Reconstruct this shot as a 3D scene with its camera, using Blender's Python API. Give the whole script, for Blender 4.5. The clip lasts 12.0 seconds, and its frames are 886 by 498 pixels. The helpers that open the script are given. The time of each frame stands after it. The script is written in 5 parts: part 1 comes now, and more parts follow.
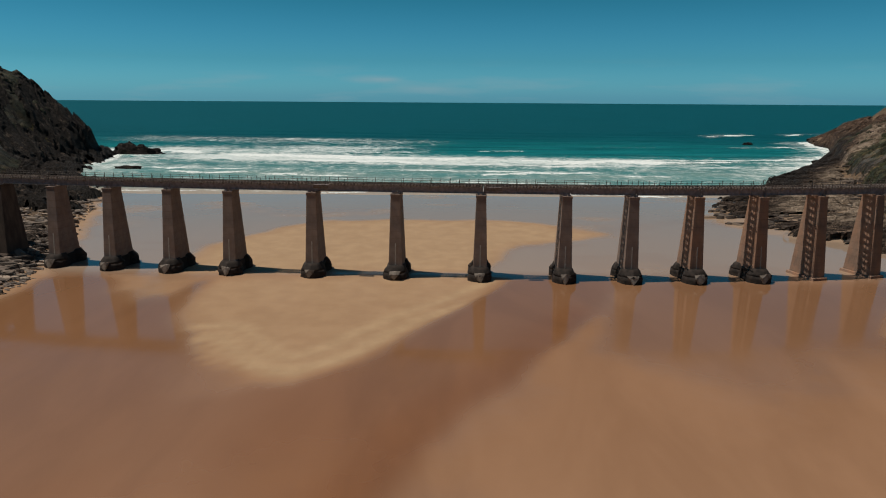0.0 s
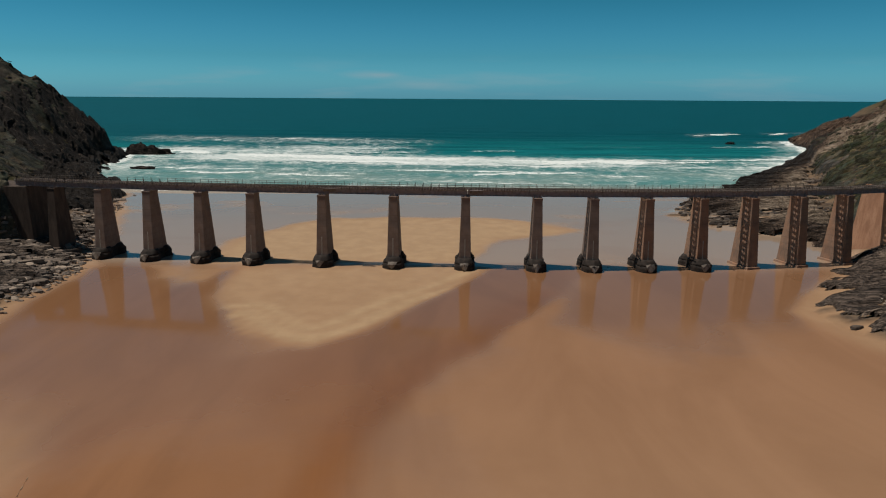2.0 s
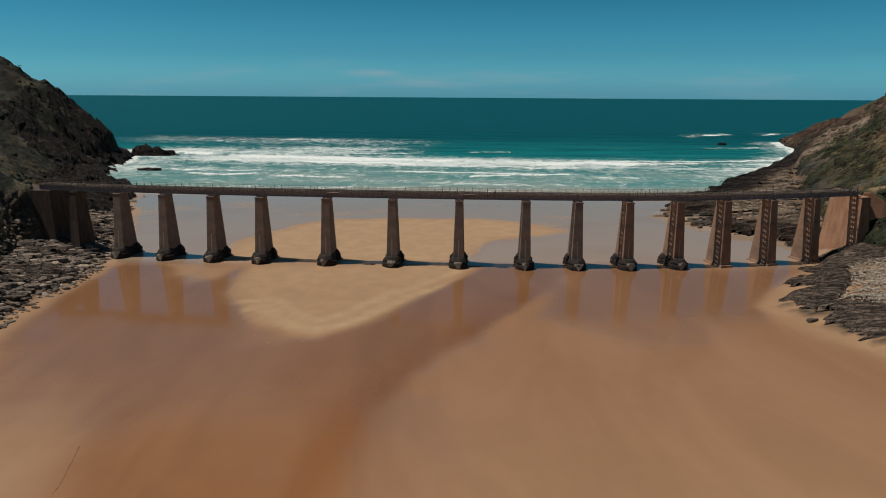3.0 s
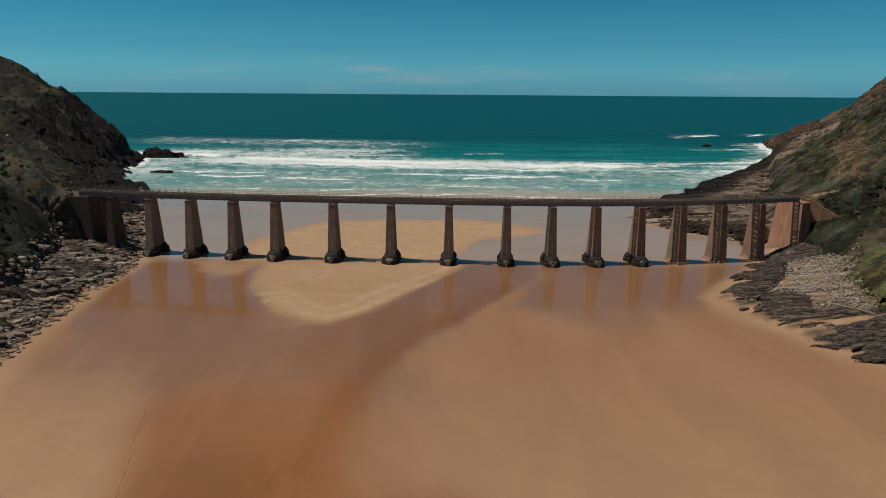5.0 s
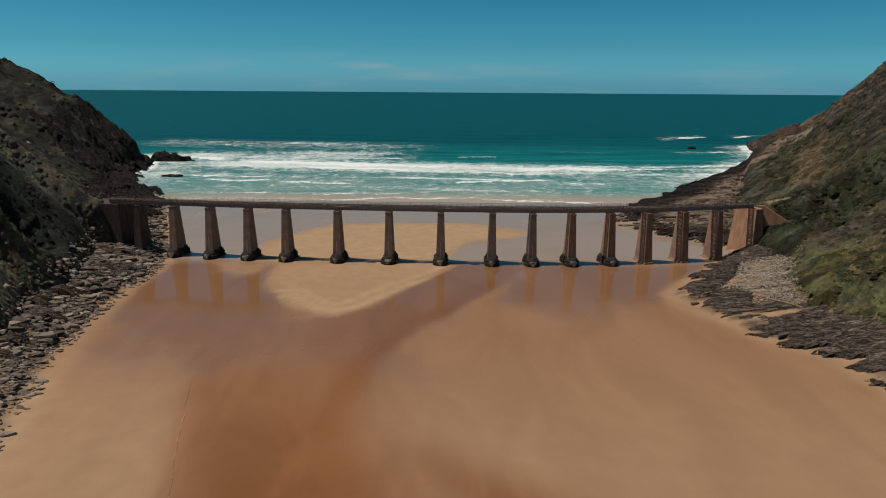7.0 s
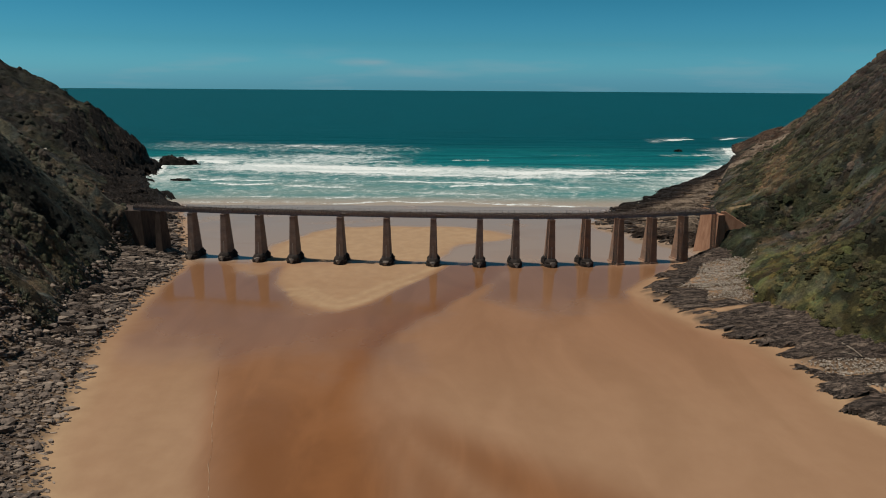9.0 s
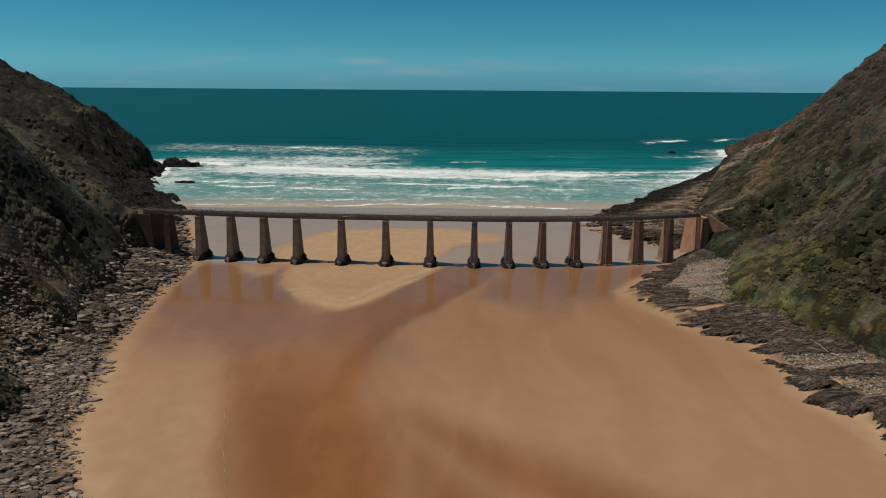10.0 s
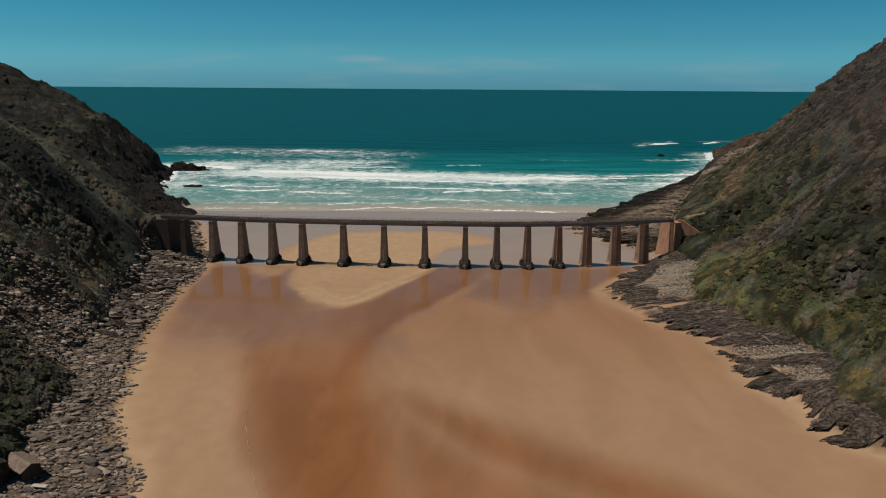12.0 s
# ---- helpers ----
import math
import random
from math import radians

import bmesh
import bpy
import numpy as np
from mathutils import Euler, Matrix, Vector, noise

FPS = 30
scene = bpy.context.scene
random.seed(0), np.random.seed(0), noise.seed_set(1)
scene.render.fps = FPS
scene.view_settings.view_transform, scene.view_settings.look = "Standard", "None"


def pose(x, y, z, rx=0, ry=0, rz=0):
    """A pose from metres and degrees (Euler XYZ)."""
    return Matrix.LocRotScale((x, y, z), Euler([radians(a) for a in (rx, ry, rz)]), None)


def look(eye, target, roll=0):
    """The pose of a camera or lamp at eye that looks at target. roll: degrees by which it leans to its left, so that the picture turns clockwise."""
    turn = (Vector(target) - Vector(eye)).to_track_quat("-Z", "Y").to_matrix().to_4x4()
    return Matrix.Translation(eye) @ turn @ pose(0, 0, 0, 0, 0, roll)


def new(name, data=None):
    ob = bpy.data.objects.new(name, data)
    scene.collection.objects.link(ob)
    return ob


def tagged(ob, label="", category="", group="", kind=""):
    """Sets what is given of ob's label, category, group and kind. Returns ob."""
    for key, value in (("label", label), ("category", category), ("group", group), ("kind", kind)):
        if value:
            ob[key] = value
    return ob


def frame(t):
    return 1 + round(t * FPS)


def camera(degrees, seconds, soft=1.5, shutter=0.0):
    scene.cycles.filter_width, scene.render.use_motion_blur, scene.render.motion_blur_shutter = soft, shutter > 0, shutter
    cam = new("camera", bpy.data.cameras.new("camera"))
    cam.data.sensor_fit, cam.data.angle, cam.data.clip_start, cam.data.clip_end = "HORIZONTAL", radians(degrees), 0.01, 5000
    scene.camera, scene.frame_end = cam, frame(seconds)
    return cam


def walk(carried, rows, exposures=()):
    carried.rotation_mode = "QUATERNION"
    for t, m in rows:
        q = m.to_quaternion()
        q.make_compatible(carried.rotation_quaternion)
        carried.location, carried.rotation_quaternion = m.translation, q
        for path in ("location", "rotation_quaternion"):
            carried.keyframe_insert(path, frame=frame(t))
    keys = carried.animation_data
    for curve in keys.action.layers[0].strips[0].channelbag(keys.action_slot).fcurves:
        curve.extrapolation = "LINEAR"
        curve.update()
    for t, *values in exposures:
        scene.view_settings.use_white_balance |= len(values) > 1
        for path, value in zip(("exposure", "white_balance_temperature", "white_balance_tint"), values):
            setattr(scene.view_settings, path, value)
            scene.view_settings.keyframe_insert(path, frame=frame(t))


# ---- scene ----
# The camera: a drone that backs away from the bridge and climbs.
cam = camera(68.99, 12.0, soft=1.1)
ROWS = [  # seconds, x, y, z, yaw, pitch, lean to the left
    (0.0, 0.27, 0.06, 38.33, 0.123, -13.326, 0.380),
    (0.5, 0.77, -6.04, 39.45, 0.084, -13.438, 0.381),
    (1.0, 1.27, -12.19, 40.69, 0.036, -13.532, 0.378),
    (1.5, 1.77, -17.97, 42.02, -0.014, -13.622, 0.372),
    (2.0, 2.25, -23.95, 43.54, -0.064, -13.701, 0.372),
    (2.5, 2.72, -29.97, 45.20, -0.115, -13.777, 0.377),
    (3.0, 3.20, -36.01, 46.92, -0.164, -13.864, 0.380),
    (5.0, 5.12, -60.25, 53.90, -0.334, -14.199, 0.426),
    (5.5, 5.52, -66.24, 55.78, -0.392, -14.267, 0.431),
    (6.0, 5.89, -72.16, 57.74, -0.451, -14.346, 0.431),
    (6.5, 6.27, -78.01, 59.75, -0.511, -14.412, 0.423),
    (7.0, 6.67, -83.88, 61.74, -0.573, -14.485, 0.421),
    (9.0, 8.41, -107.22, 69.89, -0.803, -14.738, 0.431),
    (9.5, 8.86, -112.86, 71.97, -0.855, -14.786, 0.436),
    (10.0, 9.34, -118.46, 73.99, -0.893, -14.831, 0.442),
    (10.5, 9.83, -124.02, 76.01, -0.917, -14.872, 0.444),
    (11.0, 10.34, -129.63, 77.97, -0.939, -14.920, 0.440),
    (11.5, 10.88, -135.25, 79.96, -0.957, -14.968, 0.434),
    (12.0, 11.43, -140.79, 81.99, -0.974, -15.004, 0.432),
]
walk(cam, [(t, pose(x, y, z, 0, 0, yaw) @ pose(0, 0, 0, 90 + pitch) @ pose(0, 0, 0, 0, 0, lean)) for t, x, y, z, yaw, pitch, lean in ROWS])
# ==== place ====
# ---- world, sun and exposure ----
SUN_EL, SUN_TRAVEL = 64.5, -4.0  # degrees: height of the sun, heading of its light over the ground
world = bpy.data.worlds.new("sky")
scene.world = world
world.use_nodes = True
wn, wl = world.node_tree.nodes, world.node_tree.links
wn.clear()
w_out = wn.new("ShaderNodeOutputWorld")
w_bg = wn.new("ShaderNodeBackground")
w_sky = wn.new("ShaderNodeTexSky")
w_sky.sky_type, w_sky.sun_disc = "NISHITA", False
w_sky.sun_elevation, w_sky.sun_rotation = radians(SUN_EL), radians(-86)
w_sky.air_density, w_sky.dust_density, w_sky.ozone_density = 1.0, 0.6, 2.0
w_tint = wn.new("ShaderNodeMix")
w_tint.data_type, w_tint.blend_type = "RGBA", "MULTIPLY"
w_tint.inputs[0].default_value = 1.0
wl.new(w_sky.outputs[0], w_tint.inputs[6])
# thin streaks of cloud low over the sea
w_tc = wn.new("ShaderNodeTexCoord")
w_map = wn.new("ShaderNodeMapping")
w_map.inputs["Scale"].default_value = (5.0, 5.0, 38.0)
wl.new(w_tc.outputs["Generated"], w_map.inputs["Vector"])
w_noise = wn.new("ShaderNodeTexNoise")
w_noise.inputs["Scale"].default_value, w_noise.inputs["Detail"].default_value = 1.0, 6.0
wl.new(w_map.outputs[0], w_noise.inputs["Vector"])
w_ramp = wn.new("ShaderNodeMapRange")
w_ramp.inputs[1].default_value, w_ramp.inputs[2].default_value = 0.50, 0.78
wl.new(w_noise.outputs[0], w_ramp.inputs[0])
w_sep = wn.new("ShaderNodeSeparateXYZ")
wl.new(w_tc.outputs["Generated"], w_sep.inputs[0])
# teal cast of the sky: palest over the horizon, deepest a little above it
w_cast = wn.new("ShaderNodeValToRGB")
for spot, rgb in ((0.0, (0.285, 0.92, 1.50)), (0.05, (0.168, 0.63, 0.92)), (0.15, (0.080, 0.462, 0.540)), (0.3, (0.115, 0.42, 0.47)), (0.6, (0.145, 0.32, 0.35))):
    stop = w_cast.color_ramp.elements.new(spot) if spot not in (0.0, 0.6) else w_cast.color_ramp.elements[0 if spot == 0.0 else -1]
    stop.position, stop.color = spot, (*rgb, 1)
wl.new(w_sep.outputs[2], w_cast.inputs[0])
wl.new(w_cast.outputs[0], w_tint.inputs[7])
w_low = wn.new("ShaderNodeMapRange")
w_low.inputs[1].default_value, w_low.inputs[2].default_value = 0.055, 0.015
wl.new(w_sep.outputs[2], w_low.inputs[0])
w_mul = wn.new("ShaderNodeMath")
w_mul.operation = "MULTIPLY"
wl.new(w_ramp.outputs[0], w_mul.inputs[0])
wl.new(w_low.outputs[0], w_mul.inputs[1])
w_amt = wn.new("ShaderNodeMath")
w_amt.operation = "MULTIPLY"
w_amt.inputs[1].default_value = 0.55
wl.new(w_mul.outputs[0], w_amt.inputs[0])
# one small bank of cloud over the horizon
w_bank = wn.new("ShaderNodeMapping")
w_bank.inputs["Location"].default_value = (0.108 / 0.055, 0, -0.024 / 0.0085)
w_bank.inputs["Scale"].default_value = (1 / 0.055, 0.0, 1 / 0.0085)
wl.new(w_tc.outputs["Generated"], w_bank.inputs["Vector"])
w_len = wn.new("ShaderNodeVectorMath")
w_len.operation = "LENGTH"
wl.new(w_bank.outputs[0], w_len.inputs[0])
w_near = wn.new("ShaderNodeMapRange")
w_near.interpolation_type = "SMOOTHSTEP"
w_near.inputs[1].default_value, w_near.inputs[2].default_value, w_near.inputs[4].default_value = 1.1, 0.1, 0.9
wl.new(w_len.outputs["Value"], w_near.inputs[0])
w_puff = wn.new("ShaderNodeMapRange")
w_puff.inputs[1].default_value, w_puff.inputs[2].default_value = 0.34, 0.66
wl.new(w_noise.outputs[0], w_puff.inputs[0])
w_both = wn.new("ShaderNodeMath")
w_both.operation = "MULTIPLY"
wl.new(w_near.outputs[0], w_both.inputs[0])
wl.new(w_puff.outputs[0], w_both.inputs[1])
w_sum = wn.new("ShaderNodeMath")
w_sum.operation, w_sum.use_clamp = "ADD", True
wl.new(w_amt.outputs[0], w_sum.inputs[0])
wl.new(w_both.outputs[0], w_sum.inputs[1])
w_cloud = wn.new("ShaderNodeMix")
w_cloud.data_type = "RGBA"
w_cloud.inputs[7].default_value = (3.0, 4.4, 5.0, 1)
wl.new(w_sum.outputs[0], w_cloud.inputs[0])
wl.new(w_tint.outputs[2], w_cloud.inputs[6])
wl.new(w_cloud.outputs[2], w_bg.inputs[0])
w_bg.inputs[1].default_value = 0.108
wl.new(w_bg.outputs[0], w_out.inputs[0])

sun_data = bpy.data.lights.new("sun", "SUN")
sun_data.energy, sun_data.angle, sun_data.color = 5.0, radians(0.6), (1.0, 0.915, 0.80)
sun = new("sun", sun_data)
_h = radians(SUN_TRAVEL)
_e = radians(SUN_EL)
sun.matrix_world = look((-200 * math.cos(_h) * math.cos(_e), 140 - 200 * math.sin(_h) * math.cos(_e), 200 * math.sin(_e)), (0, 140, 0))
scene.view_settings.exposure = -0.44


# ---- numeric helpers ----
def smooth(a, b, v):
    t = np.clip((v - a) / (b - a), 0, 1)
    return t * t * (3 - 2 * t)


def lattice(ix, iy, seed):
    h = (ix.astype(np.int64) * 374761393 + iy.astype(np.int64) * 668265263 + seed * 974711) & 0xFFFFFFFF
    h = ((h ^ (h >> 13)) * 1274126177) & 0xFFFFFFFF
    return ((h ^ (h >> 16)) & 0xFFFF) / 65535.0


def value_noise(x, y, seed=0):
    ix, iy = np.floor(x), np.floor(y)
    fx, fy = x - ix, y - iy
    fx, fy = fx * fx * (3 - 2 * fx), fy * fy * (3 - 2 * fy)
    a, b = lattice(ix, iy, seed), lattice(ix + 1, iy, seed)
    c, d = lattice(ix, iy + 1, seed), lattice(ix + 1, iy + 1, seed)
    return (a + (b - a) * fx) * (1 - fy) + (c + (d - c) * fx) * fy


def fbm(x, y, octaves=4, seed=0):
    x, y = np.asarray(x, float), np.asarray(y, float)
    total, amp, norm = 0.0, 1.0, 0.0
    for k in range(octaves):
        total = total + amp * value_noise(x * 2 ** k + 17 * k, y * 2 ** k - 9 * k, seed + k)
        norm += amp
        amp *= 0.5
    return total / norm


def inside(x, y, corners, soft):
    """1 inside the outline, 0 outside, over a soft edge."""
    d2 = np.full(np.shape(x), 1e12)
    odd = np.zeros(np.shape(x), bool)
    for (ax, ay), (bx, by) in zip(corners, corners[1:] + corners[:1]):
        ex, ey = bx - ax, by - ay
        t = np.clip(((x - ax) * ex + (y - ay) * ey) / (ex * ex + ey * ey), 0, 1)
        d2 = np.minimum(d2, (x - ax - t * ex) ** 2 + (y - ay - t * ey) ** 2)
        cross = (ay > y) != (by > y)
        odd ^= cross & (x < (bx - ax) * (y - ay) / (by - ay + 1e-12) + ax)
    d = np.sqrt(d2) * np.where(odd, 1, -1)
    return smooth(-soft, soft, d)


def raw_mesh(name, verts, faces, colours=None):
    """A mesh from arrays: verts (n, 3), faces (m, k)."""
    me = bpy.data.meshes.new(name)
    n, (m, k) = len(verts), faces.shape
    me.vertices.add(n)
    me.vertices.foreach_set("co", np.ascontiguousarray(verts, np.float32).ravel())
    me.loops.add(m * k)
    me.loops.foreach_set("vertex_index", np.ascontiguousarray(faces, np.int32).ravel())
    me.polygons.add(m)
    me.polygons.foreach_set("loop_start", np.arange(0, m * k, k, dtype=np.int32))
    for key, rgb in (colours or {}).items():
        att = me.color_attributes.new(key, "FLOAT_COLOR", "POINT")
        att.data.foreach_set("color", np.ascontiguousarray(np.c_[rgb, np.ones(n)], np.float32).ravel())
    me.update(calc_edges=True)
    me.validate()
    return me


def flat_shade(me, smooth_faces):
    me.polygons.foreach_set("use_smooth", np.full(len(me.polygons), smooth_faces))


# ---- materials ----
class Nodes:
    """A short way to write a node material."""

    def __init__(self, name):
        self.mat = bpy.data.materials.new(name)
        self.mat.use_nodes = True
        self.tree = self.mat.node_tree
        self.bsdf = self.tree.nodes["Principled BSDF"]
        self.coord = self.tree.nodes.new("ShaderNodeTexCoord")

    def node(self, kind, **inputs):
        n = self.tree.nodes.new(kind)
        for key, value in inputs.items():
            self.put(n.inputs[key.replace("_", " ")], value)
        return n

    def put(self, socket, value):
        if isinstance(value, bpy.types.NodeSocket):
            self.tree.links.new(value, socket)
        elif isinstance(value, tuple) and len(value) == 3 and socket.type == "RGBA":
            socket.default_value = (*value, 1)
        else:
            socket.default_value = value

    def set(self, key, value):
        self.put(self.bsdf.inputs[key], value)

    def place(self, scale=(1, 1, 1), turn=0.0, source="Object"):
        m = self.node("ShaderNodeMapping")
        m.inputs["Scale"].default_value = scale
        m.inputs["Rotation"].default_value = (0, 0, turn)
        self.put(m.inputs["Vector"], self.coord.outputs[source])
        return m.outputs[0]

    def noise(self, vector, scale, detail=4.0, rough=0.55, distortion=0.0):
        return self.node("ShaderNodeTexNoise", Vector=vector, Scale=scale, Detail=detail, Roughness=rough, Distortion=distortion).outputs[0]

    def span(self, value, a, b, c=0.0, d=1.0):
        n = self.node("ShaderNodeMapRange")
        n.interpolation_type = "SMOOTHSTEP"
        for i, v in enumerate((value, a, b, c, d)):
            self.put(n.inputs[i], v)
        return n.outputs[0]

    def math(self, op, a, b=0.0):
        n = self.node("ShaderNodeMath")
        n.operation = op
        self.put(n.inputs[0], a)
        self.put(n.inputs[1], b)
        return n.outputs[0]

    def mix(self, amount, a, b, blend="MIX"):
        n = self.node("ShaderNodeMix")
        n.data_type, n.blend_type = "RGBA", blend
        self.put(n.inputs[0], amount)
        self.put(n.inputs[6], a)
        self.put(n.inputs[7], b)
        return n.outputs[2]

    def attribute(self, name):
        n = self.node("ShaderNodeVertexColor")
        n.layer_name = name
        s = self.node("ShaderNodeSeparateColor")
        self.put(s.inputs[0], n.outputs[0])
        return s.outputs[0], s.outputs[1], s.outputs[2]

    def colour(self, name):
        n = self.node("ShaderNodeVertexColor")
        n.layer_name = name
        return n.outputs[0]

    def bump(self, height, strength, distance=0.1):
        b = self.node("ShaderNodeBump", Height=height, Strength=strength, Distance=distance)
        self.set("Normal", b.outputs[0])


def ground_material():
    n = Nodes("beach_and_hillside_ground")
    wet, dry, orange = n.attribute("sand")
    rock, earth, path = n.attribute("land")
    p = n.place()
    large = n.noise(p, 0.035, 4)
    mid = n.noise(p, 0.22, 5)
    grain = n.noise(p, 7.0, 3)
    flow = n.noise(n.place((0.06, 0.02, 1), 0.35), 1.0, 4, 0.6, 0.8)
    col = n.mix(n.span(flow, 0.3, 0.7), (0.274, 0.152, 0.087), (0.318, 0.182, 0.108))
    col = n.mix(dry, col, n.mix(n.span(mid, 0.3, 0.75), (0.365, 0.242, 0.142), (0.436, 0.298, 0.177)))
    col = n.mix(n.span(wet, 0.30, 0.90, 0.0, 0.62), col, (0.204, 0.102, 0.050))
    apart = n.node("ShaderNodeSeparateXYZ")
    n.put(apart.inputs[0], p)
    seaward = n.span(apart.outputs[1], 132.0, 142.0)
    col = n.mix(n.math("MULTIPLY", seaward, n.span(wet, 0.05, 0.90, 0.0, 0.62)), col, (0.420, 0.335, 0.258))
    col = n.mix(orange, col, n.mix(n.span(flow, 0.35, 0.65), (0.176, 0.070, 0.024), (0.226, 0.092, 0.032)))
    col = n.mix(n.span(grain, 0.2, 0.9, 0.0, 0.10), col, (0.16, 0.09, 0.05))
    layers = n.noise(n.place((0.10, 0.9, 1.6), 0.12), 1.0, 6, 0.65)
    stone = n.mix(n.span(layers, 0.32, 0.70), (0.046, 0.034, 0.027), (0.140, 0.103, 0.076))
    stone = n.mix(n.span(mid, 0.40, 0.62, 0, 0.7), stone, (0.215, 0.145, 0.092))
    stone = n.mix(n.math("MULTIPLY", wet, 0.85), stone, (0.015, 0.012, 0.011))
    soil = n.mix(n.span(n.noise(p, 0.9, 6, 0.7), 0.38, 0.64), (0.030, 0.027, 0.014), (0.098, 0.074, 0.042))
    soil = n.mix(n.span(large, 0.40, 0.6, 0.1, 0.5), soil, (0.052, 0.050, 0.022))
    col = n.mix(rock, col, stone)
    col = n.mix(earth, col, soil)
    col = n.mix(path, col, (0.230, 0.165, 0.090))
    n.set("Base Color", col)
    damp = n.span(n.math("ADD", wet, n.span(large, 0.35, 0.65, -0.12, 0.12)), 0.15, 0.85)
    landy = n.math("MAXIMUM", rock, earth)
    gloss = n.mix(damp, (0.62, 0.62, 0.62), (0.085, 0.085, 0.085))
    gloss = n.mix(landy, gloss, (0.85, 0.85, 0.85))
    n.set("Roughness", gloss)
    n.set("IOR", 1.42)
    n.set("Specular IOR Level", n.math("MULTIPLY", n.span(damp, 0.1, 0.7, 0.16, 1.0), n.math("SUBTRACT", 1.0, n.math("MULTIPLY", landy, 0.85))))
    ripple = n.noise(n.place((0.9, 2.4, 1), 0.3), 1.0, 3)
    relief = n.math("MULTIPLY", n.math("ADD", n.math("MULTIPLY", grain, 0.25), ripple), n.span(damp, 0.0, 1.0, 0.06, 0.0))
    rough_relief = n.math("MULTIPLY", n.math("ADD", layers, n.noise(p, 1.6, 5)), landy)
    n.bump(n.math("ADD", relief, rough_relief), 0.5, 0.5)
    return n.mat


def concrete_material(name, dark, light, rusty):
    n = Nodes(name)
    p = n.place()
    tone = n.node("ShaderNodeObjectInfo").outputs["Random"]
    big = n.noise(p, 0.35, 5)
    streak = n.noise(n.place((1.8, 1.8, 0.12)), 1.0, 5, 0.6)
    fine = n.noise(p, 6.0, 4)
    lifts = n.node("ShaderNodeTexWave", Vector=n.place((0.0, 0.0, 1.0)), Scale=0.20, Distortion=0.3)
    lifts.bands_direction = "Z"
    col = n.mix(n.span(big, 0.3, 0.7), dark, light)
    col = n.mix(n.span(streak, 0.5, 0.8, 0, 0.6), col, (0.110, 0.068, 0.050))
    col = n.mix(n.span(streak, 0.40, 0.22, 0, 0.45), col, (0.400, 0.300, 0.215))
    col = n.mix(n.span(lifts.outputs[1], 0.93, 1.0, 0, 0.45), col, (0.140, 0.095, 0.068))
    rust = n.noise(n.place((0.5, 0.5, 0.22)), 1.0, 4, 0.6)
    col = n.mix(n.span(rust, 0.42, 0.62, 0, rusty), col, (0.345, 0.176, 0.100))
    col = n.mix(n.span(tone, 0, 1, 0, 0.22), col, (0.210, 0.165, 0.130))
    col = n.mix(n.span(fine, 0.3, 0.8, 0, 0.25), col, (0.120, 0.085, 0.060))
    n.set("Base Color", col)
    n.set("Roughness", 0.88)
    n.bump(n.math("ADD", fine, big), 0.35, 0.06)
    return n.mat


def simple_material(name, dark, light, scale, rough, metal=0.0, relief=0.3, stretch=(1, 1, 1)):
    n = Nodes(name)
    p = n.place(stretch)
    tone = n.node("ShaderNodeObjectInfo").outputs["Random"]
    a, b = n.noise(p, scale, 5), n.noise(p, scale * 7, 4)
    col = n.mix(n.span(a, 0.3, 0.7), dark, light)
    col = n.mix(n.span(b, 0.45, 0.8, 0, 0.5), col, tuple(0.55 * c for c in dark))
    col = n.mix(n.span(tone, 0, 1, 0, 0.18), col, light)
    n.set("Base Color", col)
    n.set("Roughness", rough)
    n.set("Metallic", metal)
    if rough > 0.8:
        n.set("Specular IOR Level", 0.25)
    n.bump(b, relief, 0.03)
    return n.mat


def rock_material(name, dark, light, pale, stretch=(0.5, 0.5, 3.0)):
    n = Nodes(name)
    island = n.node("ShaderNodeNewGeometry").outputs["Random Per Island"]
    bed = n.noise(n.place(stretch), 1.0, 6, 0.65)
    fine = n.noise(n.place(), 3.5, 5)
    col = n.mix(n.span(bed, 0.3, 0.7), dark, light)
    col = n.mix(n.span(island, 0.55, 1.0, 0, 0.7), col, pale)
    col = n.mix(n.span(island, 0.28, 0.0, 0, 0.6), col, dark)
    col = n.mix(n.span(fine, 0.55, 0.85, 0, 0.5), col, dark)
    n.set("Base Color", col)
    n.set("Roughness", 0.86)
    n.bump(n.math("ADD", bed, fine), 0.6, 0.15)
    return n.mat


